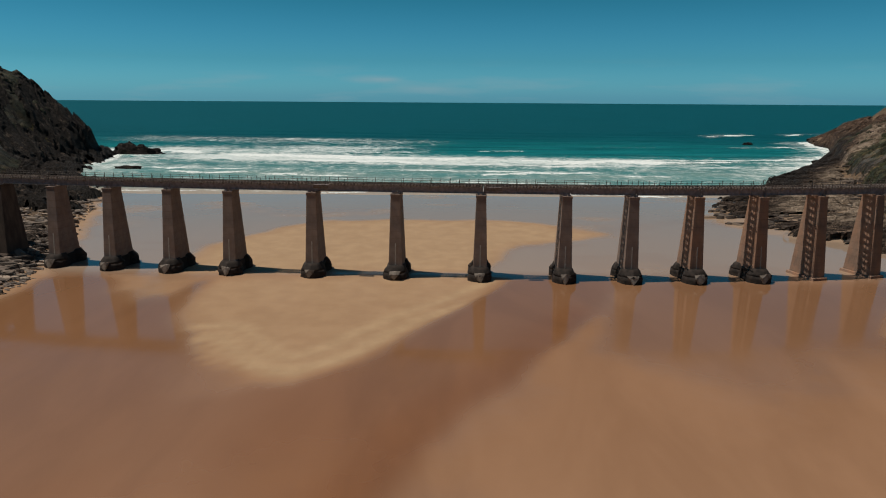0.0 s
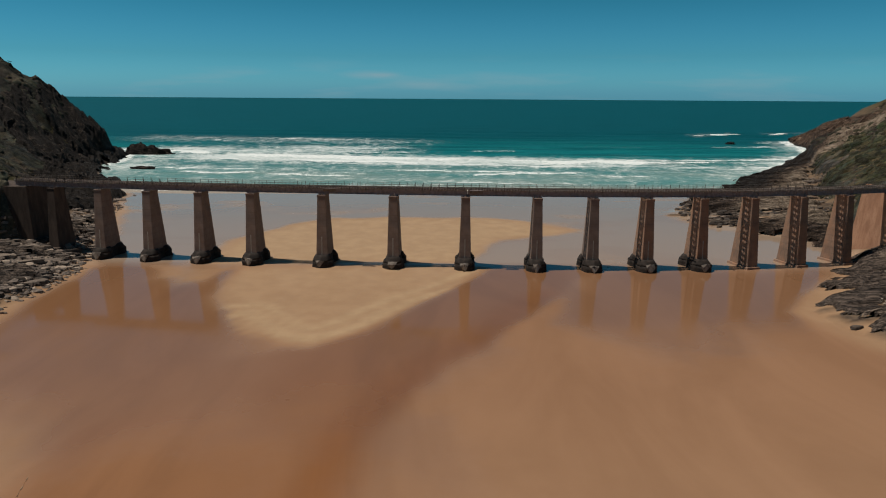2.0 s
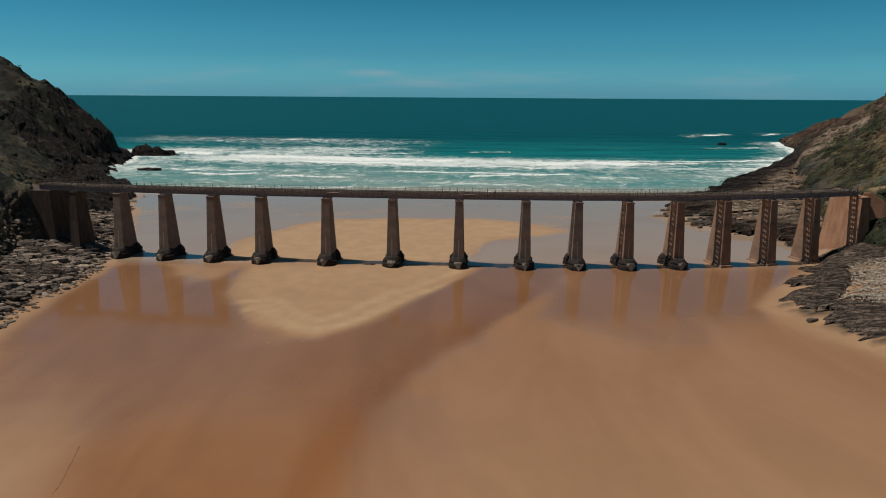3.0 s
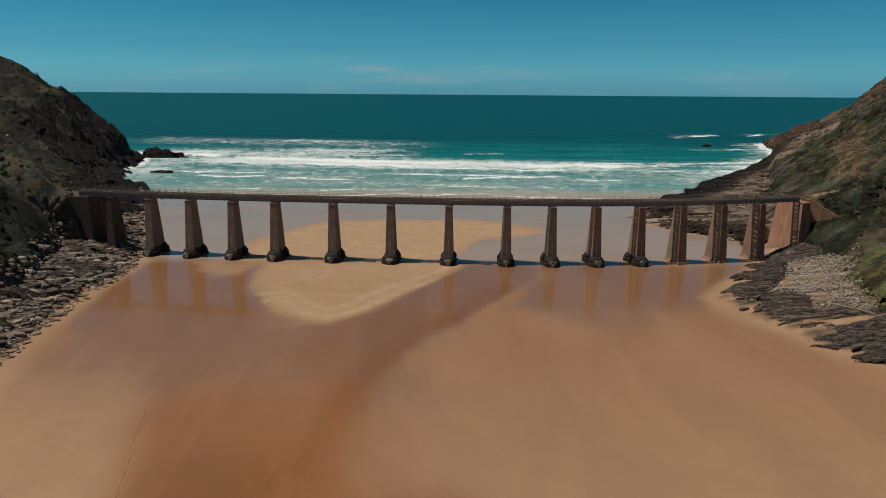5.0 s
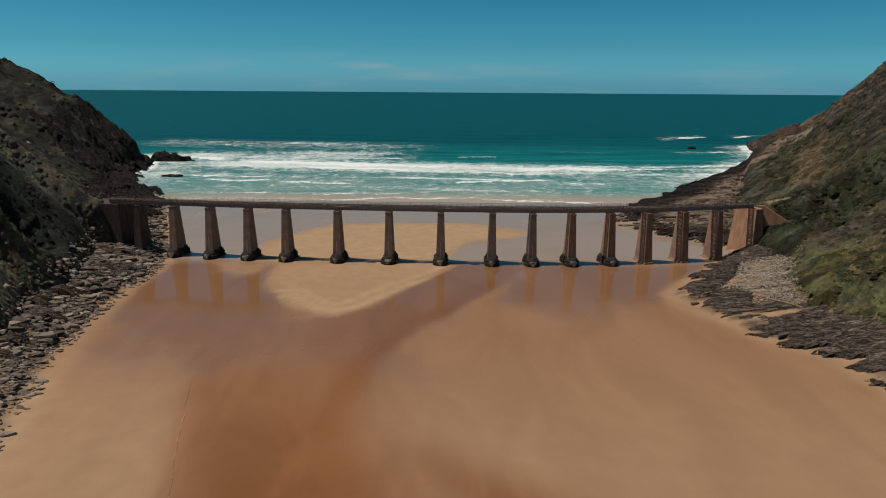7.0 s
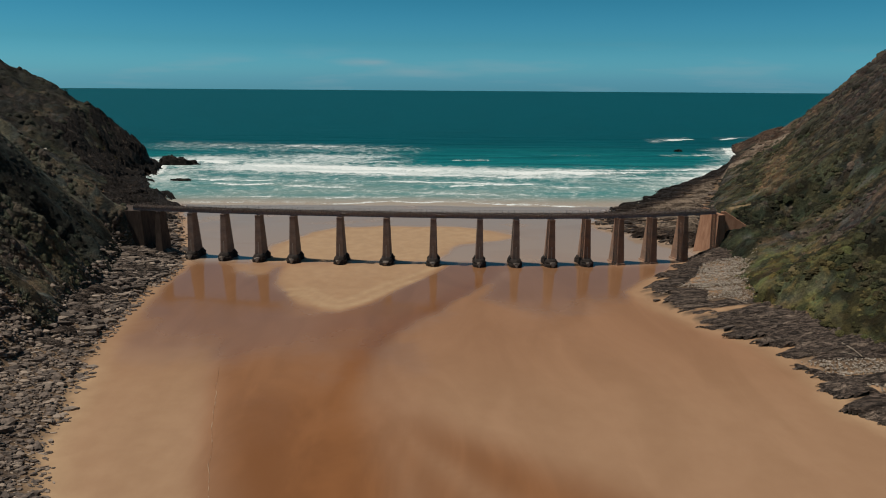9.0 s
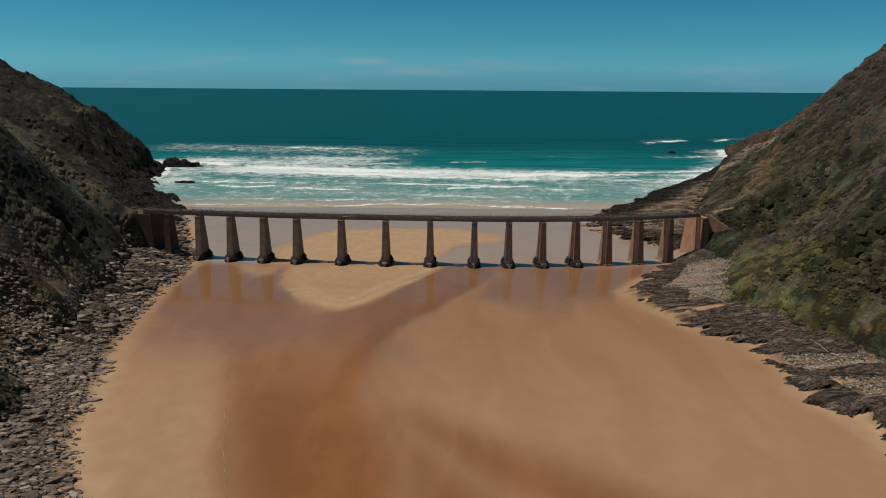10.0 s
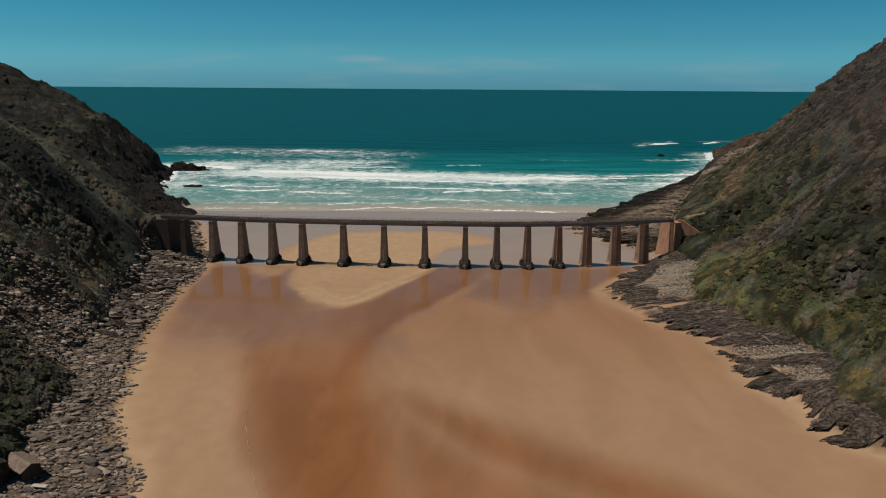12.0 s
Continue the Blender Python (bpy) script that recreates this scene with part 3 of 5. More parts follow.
    bare_point = (gx > 0) * smooth(455, 490, gy) * smooth(75, 45, f) * smooth(-1, 3, f)
    scrub, rock = scrub * (1 - bare_point), np.maximum(rock, bare_point > 0)
    splash = smooth(np.where(gx > 0, 25, 16), np.where(gx > 0, 13, 5), e + 14 * (fbm(gx * 0.06, gy * 0.1, 3, 221) - 0.5)) * smooth(225, 265, gy) * smooth(560, 460, gy)
    sand[:, 0] = sand[:, 0] * (1 - rock) + splash * rock
    me = raw_mesh("ground", np.c_[gx, gy, z], faces, {"sand": sand, "land": np.c_[rock, scrub, path]})
    flat_shade(me, True)
    me.materials.append(M_GROUND)
    tagged(new("ground", me), "tan river-mouth sand with wet channels between scrubby rocky hillsides", "ground", kind="structure")


def build_sea():
    gx, gy, faces = sheet(graded(-4900, -330, 420, 4900, 3.0, 1.22), graded(236, 244, 700, 4200, 2.2, 1.16))
    wob = 34 * (fbm(gx * 0.014, gy * 0.012, 4, 41) - 0.5)
    v = gy + wob
    amp = smooth(262, 340, gy) * (1 - 0.7 * smooth(800, 1600, gy))
    z = SEA_LEVEL + 0.25 * amp * (np.sin(v * 0.21) + 0.6 * np.sin(v * 0.33 + gx * 0.02))
    wash = 0.20 * smooth(262, 290, gy) * smooth(470, 410, gy)
    wash = wash + 0.66 * np.exp(-((gy - (402 - 0.10 * gx) + 0.5 * wob) / 27) ** 2) * smooth(-215, -150, gx) * smooth(190, 60, gx)
    wash = wash + 0.40 * np.exp(-((gy - 560 + 0.13 * gx) / 40) ** 2) * smooth(-330, -260, gx) * smooth(40, -60, gx)
    wash = wash + 0.66 * np.exp(-((gy - 478) / 34) ** 2) * smooth(-260, -200, gx) * smooth(20, -90, gx)
    foam = 0.0 * gx
    # lines of breaking water: start and end in x, y at both ends, half width, strength, crest height
    for x0, x1, y0, y1, half, power, crest in (
            (-150, 30, 436, 398, 10, 0.98, 0.9), (-30, 150, 396, 389, 8, 0.95, 0.9), (-170, 10, 412, 380, 6, 0.85, 0.5), (-40, 240, 374, 368, 3.5, 0.75, 0.4),
            (-190, -70, 356, 350, 3.5, 0.80, 0.4), (-150, -40, 328, 322, 3, 0.70, 0.3), (10, 120, 330, 322, 3, 0.65, 0.3), (-150, -70, 590, 584, 5, 0.75, 0.5), (-120, -25, 497, 500, 7, 0.80, 0.7),
            (110, 250, 414, 422, 2.6, 0.75, 0.6), (-60, 90, 348, 340, 3, 0.70, 0.3), (-250, -165, 470, 446, 10, 0.85, 0.3), (-90, -10, 462, 455, 3.5, 0.6, 0.5),
            (227, 316, 517, 530, 6, 0.95, 0.9), (140, 245, 407, 391, 4, 0.85, 0.5), (285, 325, 579, 575, 4, 0.7, 0.3), (262, 335, 655, 712, 13, 0.62, 0.5), (360, 430, 705, 735, 7, 0.60, 0.3), (140, 205, 364, 359, 3, 0.7, 0.3), (20, 60, 470, 470, 3, 0.55, 0.5),
            (-150, 110, 272, 258, 1.8, 0.75, 0.08), (-120, 0, 288, 284, 1.8, 0.6, 0.08), (-60, 100, 300, 296, 2, 0.55, 0.1), (120, 170, 520, 520, 3.5, 0.6, 0.6)):
        t = np.clip((gx - x0) / (x1 - x0), -0.5, 1.5)
        along = smooth(-0.06, 0.12, t) * smooth(1.06, 0.88, t)
        off = v - 0.35 * wob + 9 * (fbm(gx * 0.05 + y0, gy * 0, 3, 47) - 0.5) + 18 * (fbm(gx * 0.014 + y0, gy * 0, 2, 49) - 0.5) - (y0 + (y1 - y0) * t)
        broken = 0.30 + 0.85 * smooth(0.34, 0.62, fbm(gx * 0.026, gy * 0.05 + x0, 4, 43))
        foam = np.maximum(foam, along * power * broken * np.exp(-(off / half) ** 2))
        wash = wash + along * power * 0.45 * smooth(half * 5, 0, off) * smooth(-half * 1.5, 0, off)
        z = z + along * crest * np.exp(-(off / half) ** 2)
    _, _, _, _, e, _ = land(gx, gy)
    foam = np.maximum(foam, 0.6 * smooth(-13, -2, e) * smooth(320, 380, gy) * (gy < 600))
    wash = wash + 0.4 * smooth(-40, -5, e) * smooth(300, 360, gy) * smooth(640, 560, gy)
    shallow = smooth(430, 300, gy) * 0.9 + 0.25 * smooth(470, 380, gy) * smooth(0.3, 0.9, foam)
    far = smooth(390, 720, gy)
    me = raw_mesh("sea", np.c_[gx, gy, z], faces, {"wash": np.c_[np.clip(wash, 0, 1.2), smooth(300, 262, gy + 0.25 * wob), foam], "surf": np.c_[np.clip(foam, 0, 1.1), np.clip(shallow, 0, 1), far]})
    flat_shade(me, True)
    me.materials.append(M_SEA)
    tagged(new("sea", me), "teal ocean with lines of white breaking surf", "sea", kind="structure")


build_ground()
build_sea()


# ---- building helpers ----
def part(name, bm, material, parent, label=""):
    """Links a bmesh as one mesh under a thing or a part."""
    me = bpy.data.meshes.new(name)
    bm.to_mesh(me)
    bm.free()
    me.materials.append(material)
    ob = new(name, me)
    ob.parent = parent
    return tagged(ob, label)


def shared(name, me, parent, m):
    ob = new(name, me)
    ob.parent = parent
    ob.matrix_basis = m
    return ob


def thing(name, m, label, category, group=""):
    ob = new(name)
    ob.matrix_basis = m
    return tagged(ob, label, category, group)


def box(bm, x0, x1, y0, y1, z0, z1, bevel=0.0):
    return frustum(bm, (x0, x1, y0, y1), (x0, x1, y0, y1), z0, z1, bevel)


def frustum(bm, low, high, z0, z1, bevel=0.0):
    """A block with the outline low (x0, x1, y0, y1) at z0 and high at z1."""
    vs = []
    for (x0, x1, y0, y1), z in ((low, z0), (high, z1)):
        vs += [bm.verts.new(c) for c in ((x0, y0, z), (x1, y0, z), (x1, y1, z), (x0, y1, z))]
    fs = [bm.faces.new([vs[i] for i in q]) for q in ((3, 2, 1, 0), (4, 5, 6, 7), (0, 1, 5, 4), (1, 2, 6, 5), (2, 3, 7, 6), (3, 0, 4, 7))]
    if bevel:
        bmesh.ops.bevel(bm, geom=list({e for f in fs for e in f.edges}), offset=bevel, segments=1, affect="EDGES")
    return bm


def prism(bm, ring_low, ring_high, z0, z1):
    a = [bm.verts.new((x, y, z0)) for x, y in ring_low]
    b = [bm.verts.new((x, y, z1)) for x, y in ring_high]
    n = len(a)
    bm.faces.new(a[::-1])
    bm.faces.new(b)
    for i in range(n):
        bm.faces.new((a[i], a[(i + 1) % n], b[(i + 1) % n], b[i]))
    return bm


def tube(bm, p, q, r, sides=6):
    p, q = Vector(p), Vector(q)
    m = (q - p).to_track_quat("Z", "Y").to_matrix()
    rings = [[bm.verts.new(c + m @ Vector((r * math.cos(6.2832 * i / sides), r * math.sin(6.2832 * i / sides), 0))) for i in range(sides)] for c in (p, q)]
    for i in range(sides):
        j = (i + 1) % sides
        bm.faces.new((rings[0][i], rings[0][j], rings[1][j], rings[1][i]))
    bm.faces.new(rings[0][::-1])
    bm.faces.new(rings[1])
    return bm


def mesh_of(name, bm, material):
    me = bpy.data.meshes.new(name)
    bm.to_mesh(me)
    bm.free()
    me.materials.append(material)
    return me


# ---- the viaduct ----
PIER_TOP = 18.2
LENGTHS = [13.7] * 4 + [18.3] * 4 + [13.7] * 7
HEADINGS = [-9.3, -8.3, -7.0, -5.7, -4.7, -4.0, -3.3, -2.4, -0.8, 1.4, 4.0, 6.7, 9.4, 12.0, 14.5]
stations = [Vector((-100.6, 147.5, 0))]
for length, heading in zip(LENGTHS, HEADINGS):
    stations.append(stations[-1] + length * Vector((math.cos(radians(heading)), math.sin(radians(heading)), 0)))
PIER_SHIFT = [-0.85, -0.85, -0.85, -0.45, -0.35, -0.15, -0.25, -0.40, -0.76, -0.52, -0.57, -0.45, -0.80, -0.80, -0.80]  # along the line, from the joints
PIER_SKEW = [0] * 10 + [2, 4, 6, 7, 7]  # degrees by which the last piers turn past the line
headings_at = [HEADINGS[0]] + [(a + b) / 2 for a, b in zip(HEADINGS, HEADINGS[1:])] + [HEADINGS[-1]]


def ground_at(x, y):
    return float(land(np.array([x]), np.array([y]))[0][0])


def caisson_ring(cx, cy, r, seed):
    rng = random.Random(seed)
    return [(cx + r * (1 + rng.uniform(-0.05, 0.05)) * math.cos(math.tau * (i + 0.5) / 18), cy + r * (1 + rng.uniform(-0.05, 0.05)) * math.sin(math.tau * (i + 0.5) / 18)) for i in range(18)]


def roughen(bm, seed, amount):
    """Break up smooth sides into worn, lumpy concrete."""
    bmesh.ops.subdivide_edges(bm, edges=bm.edges[:], cuts=2, use_grid_fill=True)
    for v in bm.verts:
        q = Vector((v.co.x * 0.9 + 7 * seed, v.co.y * 0.9, v.co.z * 1.1))
        v.co += amount * Vector((noise.noise(q), noise.noise(q + Vector((9, 0, 0))), 0.7 * noise.noise(q + Vector((0, 9, 0)))))


def build_pier(k):
    h = headings_at[k]
    p = stations[k] + PIER_SHIFT[k] * Vector((math.cos(radians(h)), math.sin(radians(h)), 0))
    g = min(ground_at(p.x, p.y), 4.0)
    on_caissons = 1 <= k <= 11
    label = "tall tapered brown concrete bridge pier on two dark caissons" if on_caissons else "tall tapered brown concrete bridge pier standing among rocks"
    pier = thing("bridge_pier", pose(p.x, p.y, 0, 0, 0, h + PIER_SKEW[k]), label, "bridge pier", "piers of the railway bridge")
    # shaft: battered on all four faces, a blunt ridge down each nose
    foot_z = 1.0 if on_caissons else 0.6 + max(g, 0)
    def outline(z):
        t = (PIER_TOP - 0.7 - z) / (PIER_TOP - 0.7)
        hx, hy, c = 1.06 + 0.52 * t, 1.92 + 1.54 * t, 0.08
        return [(-hx, -hy + c), (-hx + c, -hy), (hx - c, -hy), (hx, -hy + c), (hx, hy - c), (hx - c, hy), (-hx + c, hy), (-hx, hy - c)]
    bm = bmesh.new()
    cuts = [foot_z - 0.4, 6.2, 10.3, 14.4, PIER_TOP - 0.7]
    rings = [[bm.verts.new((x, y, z)) for x, y in outline(z)] for z in cuts]
    for a, b in zip(rings, rings[1:]):
        for i in range(8):
            bm.faces.new((a[i], a[(i + 1) % 8], b[(i + 1) % 8], b[i]))
    bm.faces.new(rings[0][::-1])
    bm.faces.new(rings[-1])
    # first pier: stain and its unlit front both put into darker concrete
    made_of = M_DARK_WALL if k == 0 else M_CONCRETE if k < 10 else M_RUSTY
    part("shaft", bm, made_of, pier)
    bm = frustum(bmesh.new(), (-1.09, 1.09, -1.96, 1.96), (-1.12, 1.12, -2.0, 2.0), PIER_TOP - 0.7, PIER_TOP - 0.12, 0.05)
    part("cap", bm, made_of, pier, "slightly overhanging concrete cap")
    for s in (-1, 1):
        for u in (-0.55, 0.55):
            bm = box(bmesh.new(), u - 0.28, u + 0.28, s * 1.15 - 0.3, s * 1.15 + 0.3, PIER_TOP - 0.12, PIER_TOP + 0.22, 0.04)
            part("bearing", bm, M_STEEL, pier, "rusty steel bearing block")
    if on_caissons:
        for s in (-1, 1):
            bm = bmesh.new()
            prism(bm, caisson_ring(0, s * 2.75, 2.72, k), caisson_ring(0, s * 2.75, 2.60, k), -0.8, 1.5)
            prism(bm, caisson_ring(0, s * 2.75, 2.60, k), caisson_ring(0, s * 2.35, 1.80, k), 1.5, 2.9)
            roughen(bm, k * 2 + s, 0.22)
            for f in bm.faces:
                f.smooth = True
            part("caisson", bm, M_FOOT, pier, "dark tide-stained round concrete caisson")
        bm = frustum(bmesh.new(), (-2.15, 2.15, -2.7, 2.7), (-1.75, 1.75, -2.6, 2.6), -0.8, 2.5, 0.1)
        roughen(bm, k * 3, 0.18)
        part("web", bm, M_FOOT, pier, "dark tide-stained web between the caissons")
        # narrow pale seam down the middle of the front face
        bm = bmesh.new()
        for z in (2.6, 7.6):
            y = -1.92 - 1.54 * (PIER_TOP - 0.7 - z) / (PIER_TOP - 0.7)
            for x in (-0.11, 0.11):
                bm.verts.new((x, y - 0.02, z)), bm.verts.new((x, y + 0.1, z))
        bmesh.ops.convex_hull(bm, input=bm.verts)
        part("seam", bm, M_PALE, pier, "narrow pale seam")
        # the caisson's sunlit, worn front patch, added as a pale wedge
        bm = bmesh.new()
        rng = random.Random(40 + k)
        for x, y, z in ((-1.15, -5.0, 2.0), (1.15, -5.0, 2.0), (0, -5.35, 2.1), (-0.85, -5.45, 1.2), (0.85, -5.45, 1.2), (0.1, -5.62, 0.2), (-0.2, -5.2, -0.3), (0, -4.4, 1.0)):
            bm.verts.new((x + rng.uniform(-0.25, 0.25), y + rng.uniform(-0.12, 0.12), z + rng.uniform(-0.2, 0.2)))
        bmesh.ops.convex_hull(bm, input=bm.verts)
        part("nose_stone", bm, M_NOSE, pier, "pale lit and worn patch on the caisson")
    else:
        bm = frustum(bmesh.new(), (-2.0, 2.0, -4.1, 4.1), (-1.85, 1.85, -3.9, 3.9), min(g, 0) - 0.8, foot_z, 0.08)
        part("plinth", bm, made_of, pier, "broad stepped concrete plinth")


def span_meshes(length):
    """Meshes that all spans of one length share."""
    made = {}
    top, low = PIER_TOP + 1.62, PIER_TOP + 0.22
    bm = bmesh.new()
    box(bm, 0.06, length - 0.06, -0.02, 0.02, low, top)
    box(bm, 0.05, length - 0.05, -0.30, 0.30, low - 0.01, low + 0.07)
    box(bm, 0.05, length - 0.05, -0.20, 0.20, top - 0.05, top + 0.01)
    made["girder"] = mesh_of("girder", bm, M_STEEL)
    # dark strip added on the flange so the gaps between sleepers look shadowed
    made["packing_strip"] = mesh_of("packing_strip", box(bmesh.new(), 0.05, length - 0.05, -0.24, 0.24, top + 0.008, top + 0.06), M_BOARD)
    made["stiffener"] = mesh_of("stiffener", box(bmesh.new(), -0.03, 0.03, -0.17, 0.17, low + 0.05, top - 0.05), M_STEEL)
    bm = bmesh.new()
    tube(bm, (0, -1.1, low + 0.1), (0, 1.1, top - 0.15), 0.05, 4)
    tube(bm, (0, -1.1, top - 0.15), (0, 1.1, low + 0.1), 0.05, 4)
    box(bm, -0.05, 0.05, -1.1, 1.1, low + 0.05, low + 0.17)
    made["cross_frame"] = mesh_of("cross_frame", bm, M_STEEL)
    made["sleeper"] = mesh_of("sleeper", box(bmesh.new(), -0.14, 0.14, -1.46, 1.46, top + 0.01, top + 0.31, 0.02), M_TIMBER)
    bm = bmesh.new()
    box(bm, 0.0, length, -0.06, 0.06, top + 0.27, top + 0.29)
    box(bm, 0.0, length, -0.012, 0.012, top + 0.29, top + 0.38)
    box(bm, 0.0, length, -0.035, 0.035, top + 0.38, top + 0.42)
    made["rail"] = mesh_of("rail", bm, M_RAIL)
    made["guard_rail"] = mesh_of("guard_rail", box(bmesh.new(), 0.02, length - 0.02, -0.075, 0.075, top + 0.27, top + 0.42, 0.015), M_BOARD)
    made["walkway_board"] = mesh_of("walkway_board", box(bmesh.new(), 0.03, length - 0.03, -0.11, 0.11, top + 0.06, top + 0.11, 0.01), M_BOARD)
    made["fascia"] = mesh_of("fascia", box(bmesh.new(), 0.03, length - 0.03, -0.04, 0.04, top - 0.16, top - 0.04, 0.01), M_PLANK)
    bm = bmesh.new()
    box(bm, -0.04, 0.04, -0.6, 0.0, top - 0.19, top - 0.09)
    tube(bm, (0, -0.55, top - 0.19), (0, -0.05, top - 0.85), 0.035, 4)
    made["bracket"] = mesh_of("bracket", bm, M_STEEL)
    bm = bmesh.new()
    box(bm, -0.05, 0.05, -0.05, 0.05, top - 0.2, top + 1.35, 0.01)
    made["railing_post"] = mesh_of("railing_post", bm, M_POST)
    made["stay"] = mesh_of("stay", tube(bmesh.new(), (0, 0.02, top + 1.05), (0, -0.85, top - 0.08), 0.04, 4), M_POST)
    made["outrigger"] = mesh_of("outrigger", box(bmesh.new(), -0.06, 0.06, -0.95, 0.1, top - 0.15, top - 0.03, 0.01), M_BOARD)
    made["handrail"] = mesh_of("handrail", tube(bmesh.new(), (0, 0, top + 1.22), (length, 0, top + 1.22), 0.028), M_POST)
    made["mid_rail"] = mesh_of("mid_rail", tube(bmesh.new(), (0, 0, top + 0.72), (length, 0, top + 0.72), 0.018), M_POST)
    return made


def build_span(a, b, length, meshes):
    d = b - a
    h = math.degrees(math.atan2(d.y, d.x))
    label = "brown steel girder bridge span with timber sleepers and pipe railings"
    span = thing("bridge_span", pose(a.x, a.y, 0, 0, 0, h), label, "bridge span", "deck spans of the railway bridge")
    panels = round(length / 2.9)
    for s in (-1, 1):
        girder = shared("girder", meshes["girder"], span, pose(0, s * 1.15, 0))
        shared("packing_strip", meshes["packing_strip"], girder, pose(0, 0, 0))
        for i in range(panels + 1):
            shared("stiffener", meshes["stiffener"], girder, pose(0.25 + (length - 0.5) * i / panels, 0, 0))
    for i in range(panels + 1):
        shared("cross_frame", meshes["cross_frame"], span, pose(0.3 + (length - 0.6) * i / panels, 0, 0))
    n = round(length / 0.70)
    for i in range(n):
        shared("sleeper", meshes["sleeper"], span, pose((i + 0.5) * length / n, 0, 0, 0, 0, random.uniform(-1.2, 1.2)))
    shared("walkway_board", meshes["walkway_board"], span, pose(0, 0, 0.21))
    for s in (-1, 1):
        shared("rail", meshes["rail"], span, pose(0, s * 0.57, 0))
        shared("guard_rail", meshes["guard_rail"], span, pose(0, s * 1.08, 0))
        shared("walkway_board", meshes["walkway_board"], span, pose(0, s * 1.20, 0.21))
        shared("walkway_board", meshes["walkway_board"], span, pose(0, s * 0.82, 0.21))
        shared("fascia", meshes["fascia"], span, pose(0, s * 1.43, 0))
        posts = round(length / 2.15)
        for i in range(posts):
            x = (i + 0.5) * length / posts
            shared("bracket", meshes["bracket"], span, pose(x, s * 1.04, 0, 0, 0, 0 if s < 0 else 180))
            post = shared("railing_post", meshes["railing_post"], span, pose(x, s * 1.62, 0))
            if s < 0 and i % 2:
                shared("stay", meshes["stay"], post, pose(0, 0, 0))
                shared("outrigger", meshes["outrigger"], span, pose(x, s * 1.62, 0))
        shared("handrail", meshes["handrail"], span, pose(0, s * 1.62, 0))
        shared("mid_rail", meshes["mid_rail"], span, pose(0, s * 1.62, 0))


def build_viaduct():
    for k in range(15):
        build_pier(k)
    kinds = {length: span_meshes(length) for length in set(LENGTHS)}
    for k, length in enumerate(LENGTHS):
        build_span(stations[k], stations[k + 1], length, kinds[length])
    # the short span onto the abutment at the dark end
    h0 = radians(-10.5)
    left_end = stations[0] - 12.0 * Vector((math.cos(h0), math.sin(h0), 0))
    build_span(left_end, stations[0], 12.0, span_meshes(12.0))
    # refuge platforms beside two of the middle piers
    for k in (5, 7):
        p = stations[k]
        refuge = thing("refuge_platform", pose(p.x + 2.2, p.y, 0, 0, 0, headings_at[k]), "small steel refuge platform beside the bridge deck", "platform", "refuge platforms")
        part("floor_plate", box(bmesh.new(), -1.6, 1.6, -2.8, -1.9, PIER_TOP + 1.62, PIER_TOP + 1.70, 0.01), M_STEEL, refuge)
        part("side_panel", box(bmesh.new(), -1.6, 1.6, -2.86, -2.805, PIER_TOP + 1.0, PIER_TOP + 1.75, 0.005), M_RAIL, refuge, "pale worn steel side panel")
        for u in (-1.55, 1.55):
            part("corner_post", box(bmesh.new(), u - 0.04, u + 0.04, -2.79, -2.71, PIER_TOP + 1.70, PIER_TOP + 2.85, 0.01), M_POST, refuge)
    # abutments
    for name, c, h, flip in (("right", stations[15] + Vector((1.2, 0.4, 0)), 14.5, 1), ("left", left_end - Vector((1.0, -0.2, 0)), -10.5, -1)):
        ab = thing("abutment", pose(c.x, c.y, 0, 0, 0, h), "sunlit orange-brown concrete bridge abutment with a sloping wing wall" if flip > 0 else "dark shaded concrete bridge abutment against the hillside", "abutment", "bridge abutments")
        g = -0.5
        # left abutment: shade on its wall is part of the dark colour
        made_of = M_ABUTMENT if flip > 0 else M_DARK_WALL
        low, high = ((-2.6, 2.4, -4.4, 9.2), (-1.5, 1.5, -2.9, 8.0)) if flip > 0 else ((-11.0, 5.6, -2.6, 9.2), (-11.0, 5.0, -2.0, 8.0))
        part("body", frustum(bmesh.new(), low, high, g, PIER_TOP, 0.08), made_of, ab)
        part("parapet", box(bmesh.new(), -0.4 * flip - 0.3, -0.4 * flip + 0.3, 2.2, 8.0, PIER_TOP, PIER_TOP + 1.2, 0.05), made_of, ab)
        bm = bmesh.new()
        s0 = 1.0 if flip > 0 else 10.0
        ring = [(s0, g), (s0, PIER_TOP + 0.9), (s0 + 1.4, PIER_TOP + 0.9), (12.5, 11.5 if flip > 0 else PIER_TOP), (12.5, g)]
        a = [bm.verts.new((flip * x, -1.0 - 0.75 * (x - 1.0), z)) for x, z in ring]
        b = [bm.verts.new((flip * (x + 0.7), -0.2 - 0.75 * (x - 1.0), z)) for x, z in ring]
        bm.faces.new(a)
        bm.faces.new(b[::-1])
        for i in range(5):
            bm.faces.new((a[i], b[i], b[(i + 1) % 5], a[(i + 1) % 5]))
        bmesh.ops.recalc_face_normals(bm, faces=bm.faces)
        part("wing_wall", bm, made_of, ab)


build_viaduct()


